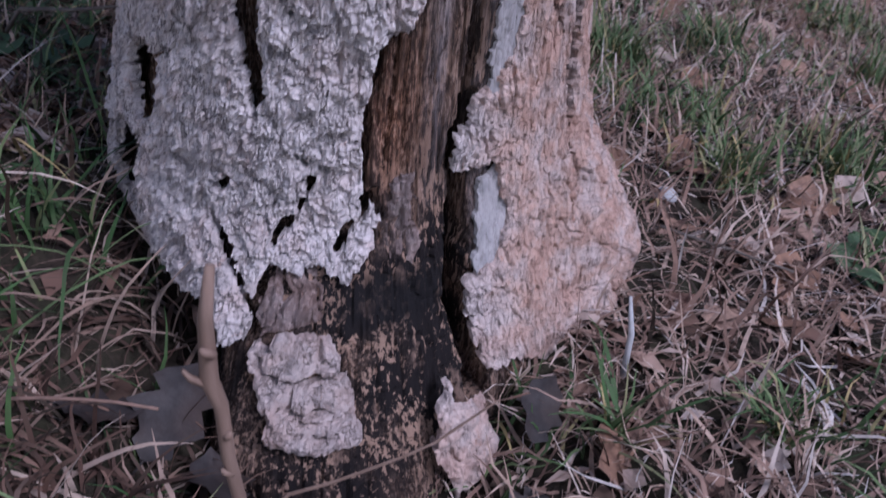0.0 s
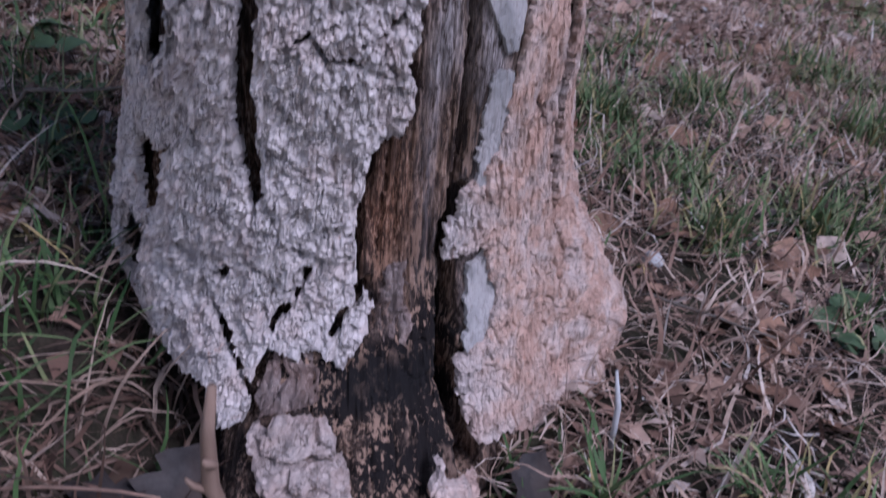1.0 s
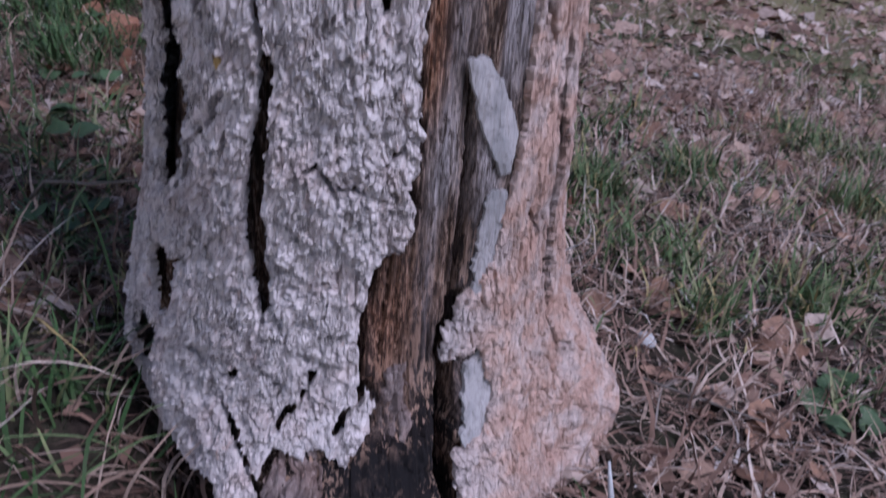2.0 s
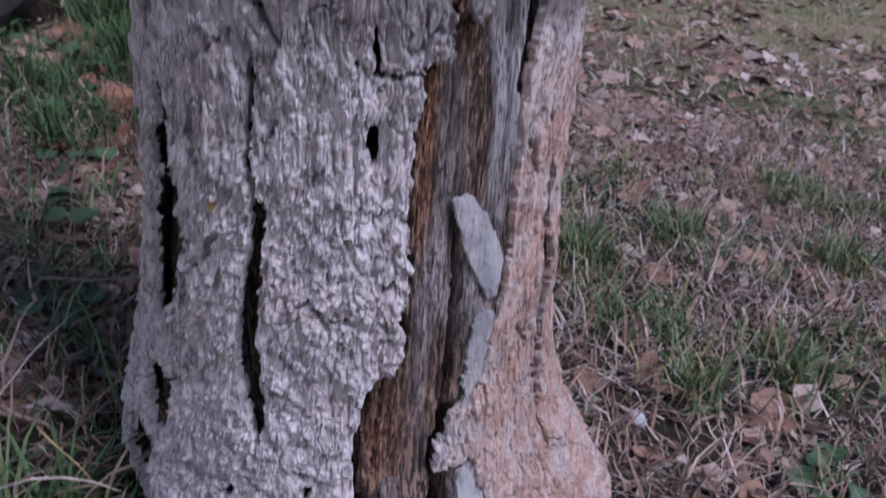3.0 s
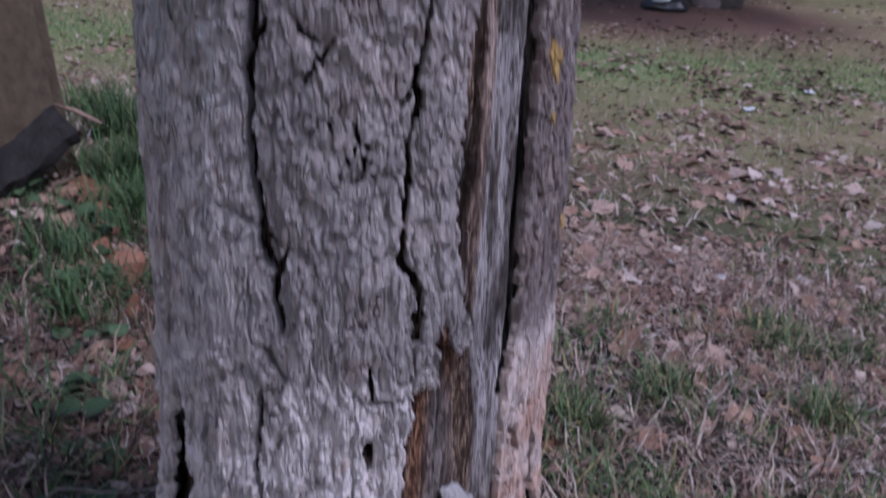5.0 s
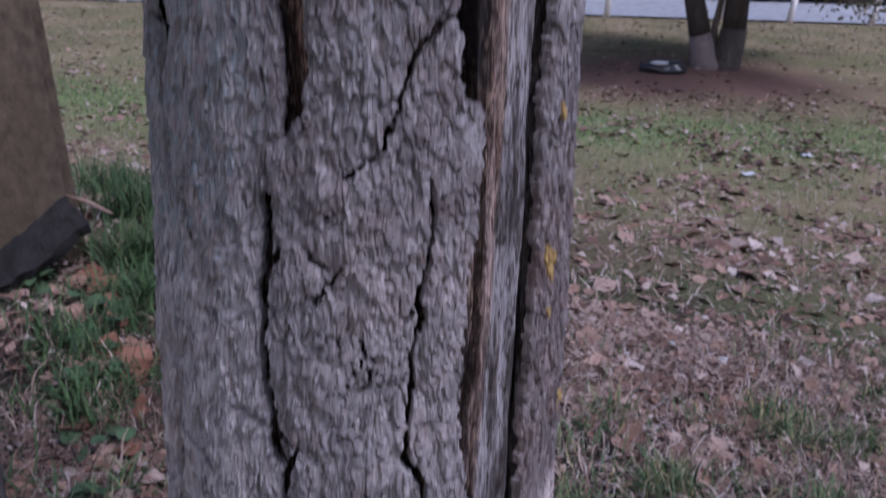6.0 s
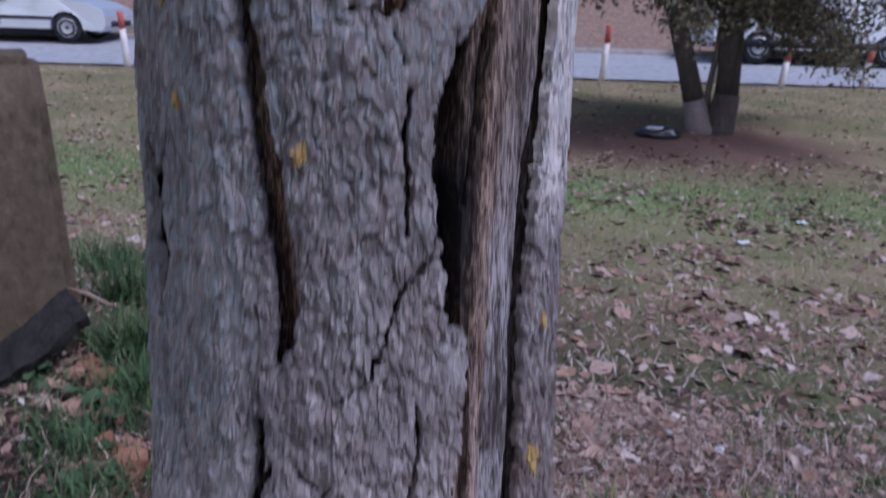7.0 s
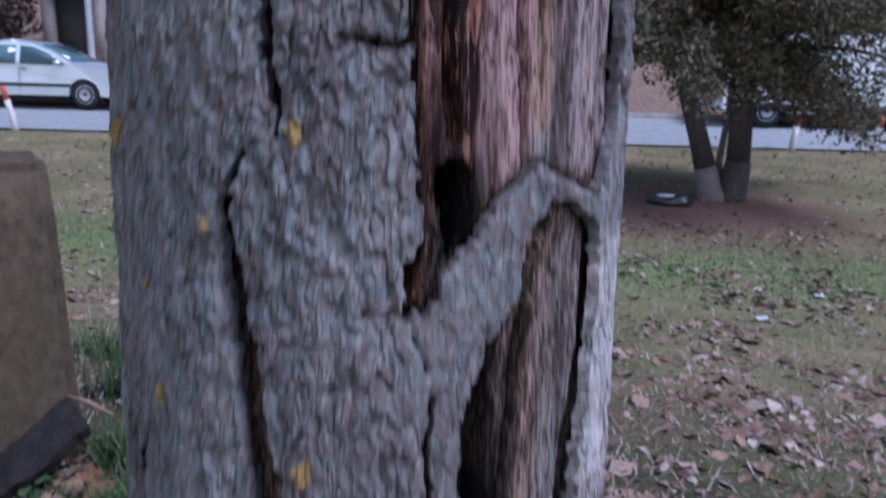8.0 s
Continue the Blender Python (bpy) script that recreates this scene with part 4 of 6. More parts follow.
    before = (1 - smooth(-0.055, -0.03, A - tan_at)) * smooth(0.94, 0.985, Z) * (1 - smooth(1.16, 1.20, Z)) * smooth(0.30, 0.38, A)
    pale = np.exp(-((A - 0.63) / 0.085) ** 2) * (1 - smooth(0.40, 0.50, Z)) * smooth(0.08, 0.12, Z) + 0.75 * np.exp(-((A - 0.385 - 0.02 * n1) / 0.045) ** 2) * smooth(0.15, 0.2, Z) * (1 - smooth(0.36, 0.5, Z))
    pale = pale + 0.85 * smooth(0.60, 0.68, A) * smooth(0.40, 0.50, Z) * (1 - smooth(0.55, 0.65, Z)) + (0.95 + 0.3 * n1) * behind * (1 - 0.5 * smooth(1.02, 1.14, Z)) + 0.55 * tan + 0.55 * np.exp(-((A - 0.23) / 0.08) ** 2) * np.exp(-((Z - 0.17) / 0.03) ** 2) + 0.28 * n1 - 0.05
    pale = pale + 0.75 * np.exp(-((A - 0.45) / 0.06) ** 2) * smooth(0.33, 0.40, Z) * (1 - smooth(0.56, 0.62, Z))
    orange = 0.28 * tan + 0.6 * np.exp(-((A - 0.36) / 0.05) ** 2) * smooth(0.40, 0.50, Z) * (1 - smooth(0.60, 0.64, Z)) + 0.4 * np.exp(-((A - 0.21) / 0.13) ** 2) * np.exp(-((Z - 0.26) / 0.08) ** 2) + 0.6 * np.exp(-((A - 0.50) / 0.04) ** 2) * np.exp(-((Z - 0.62) / 0.03) ** 2)
    orange = orange + 0.75 * np.exp(-((A - 0.64) / 0.05) ** 2) * smooth(1.26, 1.28, Z) + 0.7 * np.exp(-((A - 0.21) / 0.05) ** 2) * np.exp(-((Z - 1.195) / 0.02) ** 2)
    # black rot at foot and stripe; in the hole it also paints cavity shade
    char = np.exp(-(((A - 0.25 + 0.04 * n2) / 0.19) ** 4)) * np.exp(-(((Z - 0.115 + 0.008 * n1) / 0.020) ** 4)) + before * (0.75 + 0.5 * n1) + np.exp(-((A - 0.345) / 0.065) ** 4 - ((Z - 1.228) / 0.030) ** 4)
    top = smooth(1.235, 1.26, Z)

    def stripe(a0, a1, soft=0.015):
        return smooth(a0 - soft, a0 + soft, A + 0.02 * n1) * (1 - smooth(a1 - soft, a1 + soft, A + 0.02 * n1))
    rot = rot * (1 - top) + top * np.clip(0.8 * stripe(0.10, 0.235) + (0.95 * stripe(0.285, 0.41)) * smooth(1.245, 1.29, Z + 0.03 * n2), 0, 1)
    # wood round the hole blackened further, its depth shaded by colour
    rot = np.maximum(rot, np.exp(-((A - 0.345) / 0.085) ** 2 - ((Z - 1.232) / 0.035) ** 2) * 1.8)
    pale = pale * (1 - top) + top * (0.95 * stripe(0.41, 1.2) + 0.6 * stripe(0.24, 0.285))
    rot = np.maximum(rot, np.clip(0.25 + 0.9 * n2 + 0.5 * smooth(0.34, 0.46, A), 0, 0.85) * smooth(0.16, 0.2, Z) * (1 - smooth(0.30, 0.38, Z)) * smooth(0.0, 0.06, A))
    pink = top * (0.9 * stripe(0.22, 0.60) + 0.4 * stripe(0.69, 1.0)) + 0.12 * (1 - smooth(0.25, 0.45, Z))
    inner = (1 - smooth(-0.001, 0.006, gap)) * smooth(0.60, 0.72, Z)
    rot, pale, orange = rot * (1 - inner), pale + 0.30 * inner, orange + 0.35 * inner
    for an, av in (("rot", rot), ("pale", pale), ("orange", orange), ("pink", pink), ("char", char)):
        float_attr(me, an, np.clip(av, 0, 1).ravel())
    attach(new("wood", me), foot)["label"] = "bare brown weathered wood with black rot"
    bm = bmesh.new()
    top = trunk_point(np.linspace(-math.pi, math.pi, 40)[:-1], np.full(39, 2.65), np.full(39, 0.155)) - base
    vs = [bm.verts.new(p) for p in top]
    bm.faces.new(vs)
    cut = part("cut_top", bm, WOOD, foot)
    float_attr(cut.data, "pale", np.full(39, 0.8))
    # the bark
    cols = np.concatenate([np.linspace(-math.pi, -1.75, 30)[:-1], np.arange(-1.75, -1.25, 0.014), np.arange(-1.25, 1.40, 0.0049), np.arange(1.40, 1.75, 0.014), np.linspace(1.75, math.pi, 30)])
    rows = np.concatenate([np.arange(-0.16, -0.04, 0.003), np.arange(-0.04, 1.38, 0.00125), np.linspace(1.383, 2.65, 60)])
    A, Z = np.meshgrid(cols, rows)
    U = A * UNIT
    ju, jz = jagged(U, Z)
    field = -np.maximum(inside_field(ju, jz, BARE_LOW), inside_field(ju, jz, BARE_HIGH))
    su, sz = jagged(U, Z, 0.75)
    field = cut_cracks(field, su, sz, cols, rows, CRACKS + wandering_cracks(50, 5))

    def bark_radius(a, z, f):
        lift = 0.0035 * np.exp(-np.clip(f, 0, 1) / 0.006)
        callus = smooth(0.12, 0.30, a) * smooth(1.05, 1.12, z) * (1 - smooth(1.25, 1.30, z))
        worn = (0.80 - 0.20 * smooth(0.55, 1.1, z)) * (1 - 0.6 * callus)
        return trunk_radius(z, a) + bark_relief(a * UNIT, z) * worn - lift * 0.6

    sheet_parts("bark", cols, rows, field, bark_radius, 0.008, BARK, foot, "grey scaly bark with ragged edges and open cracks", 60, bark_tints)
    # loose pieces
    for name, outline, out, thick, label in (("bark_flake", FLAKE, -0.003, 0.004, "pale grey flake left on the wood"), ("bark_chunk", CHUNK, 0.004, 0.016, "thick pale bark chunk across the foot"), ("bark_shard", SHARD, 0.016, 0.009, "upright tan shard of bark"),
                                              ("sapwood_strip", SAPWOOD_LOW, -0.006, 0.006, "pale grey strip of sapwood"), ("sapwood_strip", SAPWOOD_HIGH, -0.003, 0.006, "pale grey strip of sapwood"),
                                              ("bark_remnant", REMNANT_MID, -0.0085, 0.005, "thin scab of bark left on the wood"), ("bark_remnant", REMNANT_LOW, -0.009, 0.005, "thin scab of bark left on the wood")):
        mat, rough = (SAPWOOD, 0.18) if name in ("sapwood_strip", "bark_flake") else (BARK, 0.9)
        a0, a1 = min(p[0] for p in outline) - 0.04, max(p[0] for p in outline) + 0.04
        z0, z1 = min(p[1] for p in outline) - 0.008, max(p[1] for p in outline) + 0.008
        cols, rows = np.arange(a0, a1, 0.007), np.arange(z0, z1, 0.0014)
        A, Z = np.meshgrid(cols, rows)
        f = inside_field(*jagged(A * UNIT, Z, 0.35 if name == "bark_flake" else 0.9), outline)
        if name == "bark_chunk":
            for line in CHUNK_CRACKS:
                f = np.minimum(f, crack_field(*jagged(A * UNIT, Z, 0.3), line))

        def loose_radius(a, z, f, out=out, rough=rough):
            return trunk_radius(z, a) + out + bark_relief(a * UNIT + 0.3, z * 0.8 + (0.5 if rough < 0.6 else 0.05)) * rough - (0.0008 if rough < 0.6 else 0.004) * np.exp(-np.clip(f, 0, 1) / 0.005)
        sheet_parts(name, cols, rows, f, loose_radius, thick, mat, foot, label, 60, lambda a, z, old=(0.95 if name == "bark_remnant" else 0.30 if name == "bark_chunk" else 0.12 if name == "sapwood_strip" else 0.0), warm={"bark_remnant": 0.7, "bark_shard": 0.7, "bark_chunk": 0.45}.get(name, 0.0): {"old": 0 * a + old, "lichen": 0 * a, "warm": 0 * a + warm})
    # crusts of yellow lichen
    for i, (a0, z0, r0) in enumerate(LICHENS):
        r0 = 0.72 * r0
        cols, rows = a0 + np.arange(-2.6, 2.61, 0.13) * r0 / UNIT, z0 + np.arange(-2.6, 2.61, 0.13) * r0
        A, Z = np.meshgrid(cols, rows)
        f = r0 - np.hypot((A - a0) * UNIT * 1.5, Z - z0) + 0.7 * r0 * fbm(A * UNIT / (0.5 * r0), Z / (0.5 * r0), 2, 90 + i)

        def crust(a, z, f, i=i):
            return trunk_radius(z, a) + bark_relief(a * UNIT, z) * 0.6 + 0.0018 + 0.0008 * fbm(a * UNIT / 0.002, z / 0.002, 2, 5 + i)
        sheet_parts("lichen_crust", cols, rows, f, crust, 0.004, YELLOW, foot, "yellow-orange lichen crust", 12)
    return foot


build_ground()
build_road()
build_trunk()

# ---------------------------------------------------------------- things on the lawn
def build_slab():
    """A thick weathered concrete block with a rounded top edge."""
    gz = float(ground_height(-1.5, 2.6))
    foot = thing("concrete_block", (-1.555, 2.41, gz), "tall brown-grey weathered concrete block with rounded worn edges", "block", turn=30)
    bm = bmesh.new()
    box(bm, (0.74, 0.34, 1.10 - gz), (0, 0, (0.90 - gz) / 2 + 0.005), bevel=0.03)
    bmesh.ops.subdivide_edges(bm, edges=bm.edges, cuts=5, use_grid_fill=True)
    top = 1.01 - gz
    for v in bm.verts:
        h = (v.co.z + 0.1) / (top + 0.1)
        v.co.x *= 1.07 - 0.11 * h
        v.co += Vector((noise.noise(v.co * 5), noise.noise(v.co * 5 + Vector((7, 0, 0))), noise.noise(v.co * 5 + Vector((0, 9, 0))))) * 0.008
    part("block_body", bm, SLAB, foot)


def build_plank():
    foot = thing("rotten_board", (-1.30, 2.25, float(ground_height(-1.30, 2.25))), "black rotten board with a split pale end beside the block", "board")
    a, b = Vector((-0.13, -0.12, -0.02)), Vector((0.17, 0.14, 0.21))
    bm = bmesh.new()
    d = (b - a)
    side = Vector((0.35, -0.3, -0.25)).normalized()
    rows = []
    for i in range(13):
        s = i / 12
        c = a + d * s
        w = 0.125 + 0.02 * noise.noise(Vector((s * 5, 0, 0)))
        n = d.cross(side).normalized() * 0.018
        up = side * w
        k = 0.006 * noise.noise(Vector((s * 9, 3, 0)))
        rows.append([bm.verts.new(c + q) for q in (n + up * 0.02 + n * k, up * 0.5 + n * 1.5, up + n, up - n, up * 0.5 - n, -n)])
    for r0, r1 in zip(rows, rows[1:]):
        for k in range(6):
            bm.faces.new((r0[k], r0[(k + 1) % 6], r1[(k + 1) % 6], r1[k]))
    bm.faces.new(rows[0][::-1])
    bm.faces.new(rows[-1])
    bmesh.ops.subdivide_edges(bm, edges=bm.edges, cuts=2, use_grid_fill=True)
    for v in bm.verts:
        v.co += Vector((noise.noise(v.co * 22), noise.noise(v.co * 22 + Vector((9, 0, 0))), noise.noise(v.co * 18 + Vector((0, 5, 0))))) * 0.014
    bmesh.ops.recalc_face_normals(bm, faces=bm.faces)
    part("board_body", bm, CHAR, foot, smooth_faces=False)
    bm = bmesh.new()
    tube(bm, [b + Vector((-0.01, 0, 0.012)), b + Vector((0.05, -0.01, 0.0)), b + Vector((0.13, -0.02, -0.035))], [0.006, 0.008, 0.005], 6, 0.2)
    part("splinter", bm, TWIG, foot, "pale split splinter at the end")


def build_stick():
    foot = thing("broken_stem", (-0.125, 0.325, float(ground_at(-0.125, 0.325))), "brown broken plant stem standing upright in the grass", "stem")
    bm = bmesh.new()
    z0 = foot.matrix_basis.translation.z
    pts = [(-0.004, 0.004, -0.03), (0.000, 0.003, 0.10 - z0), (-0.004, 0.002, 0.17 - z0), (-0.003, 0.003, 0.215 - z0), (-0.008, 0.004, 0.235 - z0), (-0.005, 0.006, 0.28 - z0), (0.0005, 0.008, 0.313 - z0)]
    tube(bm, pts, [0.0046, 0.0044, 0.0043, 0.0042, 0.0050, 0.0039, 0.0024], 10, 0.14, 3)
    for k, h in enumerate((0.085, 0.125, 0.16, 0.195, 0.262)):
        s = 1 if k % 2 else -1
        tube(bm, [(-0.002, 0.001, h - 0.004 - z0), (-0.003 + 0.003 * s, -0.0015, h - z0), (-0.003 + 0.0042 * s, -0.002, h + 0.003 - z0)], [0.0030, 0.0028, 0.0010], 7, 0.15, k)
    part("stalk", bm, TWIG, foot)
    bm = bmesh.new()
    tube(bm, [(-0.008, 0.003, 0.232 - z0), (-0.016, 0.0, 0.240 - z0), (-0.019, -0.001, 0.247 - z0)], [0.0030, 0.0022, 0.0010], 6, 0.1)
    part("bud", bm, TWIG, foot)


def build_twigs():
    twigs = [((-0.13, 0.34, 0.095), (0.0, 0.36, 0.14), (0.03, 0.37, 0.185), 0.0015, TWIG), ((-0.72, 1.15, 0.05), (-0.72, 1.2, 0.30), (-0.86, 1.28, 0.72), 0.006, TWIG_GREY), ((-0.80, 1.3, 0.05), (-0.83, 1.32, 0.35), (-0.92, 1.4, 0.8), 0.004, TWIG_GREY),
             ((-0.42, 0.42, 0.06), (-0.33, 0.43, 0.10), (-0.20, 0.40, 0.115), 0.0022, STRAW), ((-0.55, 0.95, 0.16), (-0.42, 0.9, 0.18), (-0.30, 0.92, 0.21), 0.003, TWIG_GREY), ((0.24, 0.8, 0.02), (0.31, 0.75, 0.03), (0.40, 0.73, 0.015), 0.0025, TWIG_GREY), ((0.5, 1.25, -0.03), (0.7, 1.32, -0.05), (0.9, 1.30, -0.09), 0.003, TWIG_GREY)]
    for a, m, b, r, mat in twigs:
        foot = thing("twig", a, "thin dry bare twig in the grass", "twig", "dry twigs")
        a = Vector(a)
        pts = []
        for i in range(9):
            s = i / 8
            p = (1 - s) ** 2 * a + 2 * s * (1 - s) * Vector(m) + s * s * Vector(b)
            pts.append(p - a + Vector((noise.noise(p * 30), noise.noise(p * 30 + Vector((5, 5, 5))), 0)) * r * 1.5)
        pts[0].z -= 0.03
        bm = bmesh.new()
        tube(bm, pts, [r * (1 - 0.5 * i / 8) for i in range(9)], 6, 0.1)
        part("twig_stem", bm, mat, foot)


# ---------------------------------------------------------------- road furniture
def bollard(at, lean, height=0.95):
    foot = thing("bollard", at, "leaning white roadside post with a red top", "bollard", "roadside posts")
    bm = bmesh.new()
    top = Vector((lean[0], lean[1], height))
    tube(bm, [(0, 0, -0.2), tuple(top * 0.35), tuple(top * 0.68)], [0.06, 0.058, 0.055], 12, 0.02)
    part("post", bm, WHITE_PAINT, foot)
    bm = bmesh.new()
    tube(bm, [tuple(top * 0.683), tuple(top * 0.98), tuple(top)], [0.056, 0.053, 0.042], 12, 0.02)
    part("post_top", bm, RED_PAINT, foot, "red painted top")


def wheel(parent, at, r, name="wheel"):
    hub = new(name)
    hub.matrix_basis = pose(*at)
    hub.parent = parent
    bm = bmesh.new()
    lathe(bm, [(r * 0.62, -0.09), (r * 0.92, -0.095), (r, -0.06), (r, 0.06), (r * 0.92, 0.095), (r * 0.62, 0.09)], 28, "y")
    part("tyre", bm, TYRE, hub)
    bm = bmesh.new()
    lathe(bm, [(r * 0.10, -0.085), (r * 0.16, -0.10), (r * 0.55, -0.085), (r * 0.66, -0.098), (r * 0.67, -0.05), (r * 0.3, 0.05)], 28, "y")
    part("rim", bm, RIM, hub)


def extrude_profile(bm, outline, half, inset=0.0, top=9.0):
    """A side outline drawn across the car; above the waist the sides lean in."""
    rings = []
    for y, s in ((-half, 0), (-half + 0.10, 1), (half - 0.10, 1), (half, 0)):
        ring = []
        for x, z in outline:
            lean = inset * max(0.0, z - top)
            yy = y - math.copysign(lean, y)
            ring.append(bm.verts.new((x, yy, z + (0.025 if s and z > 0.6 else 0))))
        rings.append(ring)
    n = len(outline)
    for r0, r1 in zip(rings, rings[1:]):
        for k in range(n):
            bm.faces.new((r0[k], r0[(k + 1) % n], r1[(k + 1) % n], r1[k]))
    bm.faces.new(rings[0][::-1])
    bm.faces.new(rings[-1])
    bmesh.ops.recalc_face_normals(bm, faces=bm.faces)


def arch(x, r, z=0.30, n=9):
    return [(x + r * math.cos(w), z + r * math.sin(w)) for w in np.linspace(math.pi * 1.02, -0.02 * math.pi, n)]


def panel(bm, outline, y, lean=0.0, base=0.0, thick=0.012):
    """A flat pane in the side of a car."""
    front, back = [], []
    for x, z in outline:
        k = lean * max(0, z - base)
        front.append(bm.verts.new((x, y + k, z)))
        back.append(bm.verts.new((x, y + k + thick, z)))
    n = len(outline)
    bm.faces.new(front)
    bm.faces.new(back[::-1])
    for i in range(n):
        bm.faces.new((front[i], back[i], back[(i + 1) % n], front[(i + 1) % n]))
    bmesh.ops.recalc_face_normals(bm, faces=bm.faces)


def build_car():
    x0, y0 = -9.25, 18.35
    car = thing("car", (x0, y0, float(ground_height(x0, y0)) + 0.004), "silver family car parked at the roadside", "car")
    outline = [(-2.12, 0.34), *arch(-1.28, 0.35), *arch(1.28, 0.35), (2.02, 0.24), (2.12, 0.36), (2.13, 0.56), (2.05, 0.70), (1.75, 0.82), (1.25, 0.93), (0.98, 0.98),
               (0.55, 1.22), (0.2, 1.36), (-0.15, 1.40), (-0.8, 1.40), (-1.35, 1.32), (-1.75, 1.08), (-2.06, 0.98), (-2.14, 0.70)]
    bm = bmesh.new()
    extrude_profile(bm, outline, 0.86, 0.30, 0.92)
    part("body", bm, CAR_PAINT, car, smooth_faces=False)
    for pts in ([(0.90, 0.97), (0.48, 1.20), (0.18, 1.31), (-0.08, 1.33), (-0.08, 0.94), (0.75, 0.93)], [(-0.18, 1.335), (-0.75, 1.335), (-0.86, 1.31), (-0.92, 0.95), (-0.18, 0.94)], [(-1.0, 0.96), (-0.96, 1.29), (-1.25, 1.24), (-1.55, 1.02)]):
        bm = bmesh.new()
        panel(bm, pts, -0.868, 0.30, 0.92)
        part("window", bm, CAR_GLASS, car, "dark bluish glass")
    bm = bmesh.new()
    vs = [bm.verts.new(p) for p in ((1.0, -0.68, 0.985), (1.0, 0.68, 0.985), (0.30, 0.56, 1.345), (0.30, -0.56, 1.345))]
    vs2 = [bm.verts.new(v.co + Vector((0.02, 0, 0.03))) for v in vs]
    for i in range(4):
        bm.faces.new((vs[i], vs[(i + 1) % 4], vs2[(i + 1) % 4], vs2[i]))
    bm.faces.new(vs2)
    bm.faces.new(vs[::-1])
    part("windscreen", bm, CAR_GLASS, car)
    for xx in (-1.28, 1.28):
        for yy in (-0.75, 0.75):
            wheel(car, (xx, yy, 0.305), 0.305)
    bm = bmesh.new()
    box(bm, (2.0, 0.02, 0.07), (0, -0.865, 0.50), bevel=0.006)
    part("side_strip", bm, DARK_TRIM, car, "darker side strip")
    bm = bmesh.new()
    box(bm, (1.86, 1.5, 0.16), (0, 0, 0.235), bevel=0.02)
    part("underside", bm, DARK_TRIM, car)
    bm = bmesh.new()
    box(bm, (0.14, 0.17, 0.12), (0.78, -0.95, 0.98), bevel=0.03)
    part("wing_mirror", bm, CAR_PAINT, car)
    for xx in (0.0, -0.98):
        bm = bmesh.new()
        box(bm, (0.15, 0.03, 0.03), (xx, -0.872, 0.84), bevel=0.008)
        part("door_handle", bm, DARK_TRIM, car)
        bm = bmesh.new()
        box(bm, (0.008, 0.006, 0.60), (xx - 0.11, -0.862, 0.64))
        part("door_seam", bm, DARK_TRIM, car)
    for yy in (-0.62, 0.62):
        bm = bmesh.new()
        box(bm, (0.20, 0.36, 0.13), (1.98, yy, 0.66), (0, 18, 0), 0.03)
        part("headlight", bm, LAMP_GLASS, car)
    bm = bmesh.new()
    box(bm, (0.06, 1.1, 0.12), (2.11, 0, 0.40), bevel=0.01)
    part("grille", bm, DARK_TRIM, car)
    bm = bmesh.new()
    box(bm, (0.05, 0.42, 0.10), (2.13, 0, 0.50), bevel=0.01)
    part("number_plate", bm, WHITE_PAINT, car)
    bm = bmesh.new()
    box(bm, (0.25, 0.9, 0.05), (-0.5, 0, 1.43), bevel=0.015)
    part("roof_bar", bm, CAR_PAINT, car)


def build_van():
    x0, y0 = 8.45, 18.4
    van = thing("van", (x0, y0, float(ground_height(x0, y0)) + 0.004), "white van parked behind the cedar", "van")
    outline = [(-2.45, 0.38), (-2.35, 0.30), *arch(-1.45, 0.38, 0.33), *arch(1.45, 0.38, 0.33), (2.35, 0.30), (2.45, 0.45), (2.45, 1.9), (2.35, 2.02), (-0.9, 2.02), (-1.15, 1.95), (-1.75, 1.22), (-2.35, 1.02), (-2.47, 0.80)]
    bm = bmesh.new()
    extrude_profile(bm, outline, 0.92, 0.08, 1.1)
    part("body", bm, VAN_PAINT, van, smooth_faces=False)
    bm = bmesh.new()
    panel(bm, [(-1.55, 1.2), (-1.08, 1.78), (-0.45, 1.78), (-0.45, 1.15)], -0.93, 0.08, 1.1)
    part("window", bm, CAR_GLASS, van, "dark glass")
    for xx in (-1.45, 1.45):
        for yy in (-0.8, 0.8):
            wheel(van, (xx, yy, 0.34), 0.34)
    bm = bmesh.new()
    box(bm, (4.5, 0.05, 0.16), (0, -0.915, 0.42), bevel=0.01)
    part("sill_strip", bm, DARK_TRIM, van, "dark lower trim")
    bm = bmesh.new()
    box(bm, (2.1, 1.6, 0.18), (0, 0, 0.25), bevel=0.02)
    part("underside", bm, DARK_TRIM, van)
    bm = bmesh.new()
    box(bm, (0.14, 0.2, 0.22), (-1.5, -1.02, 1.25), bevel=0.03)
    part("wing_mirror", bm, DARK_TRIM, van)


# ---------------------------------------------------------------- the cedar by the road
def spray_cards(points, size, seed, droop=0.5):
    """Many small narrow leaf sprays round the given points."""
    rng = np.random.default_rng(seed)
    n = len(points)
    d = rng.normal(size=(n, 3))
    d[:, 2] -= droop
    d /= np.linalg.norm(d, axis=1)[:, None]
    s = rng.normal(size=(n, 3))
    s -= d * (s * d).sum(1)[:, None]
    s /= np.linalg.norm(s, axis=1)[:, None]
    L = size * rng.uniform(0.5, 1.5, (n, 1))
    W = L * rng.uniform(0.12, 0.3, (n, 1))
    k = np.cross(d, s) * L * 0.15
    p = points
    v = np.stack([p - s * W * 0.3, p + d * L * 0.5 + s * W + k, p + d * L, p + d * L * 0.5 - s * W + k], 1).reshape(-1, 3)
    f = np.arange(4 * n).reshape(-1, 4)
    return v, f


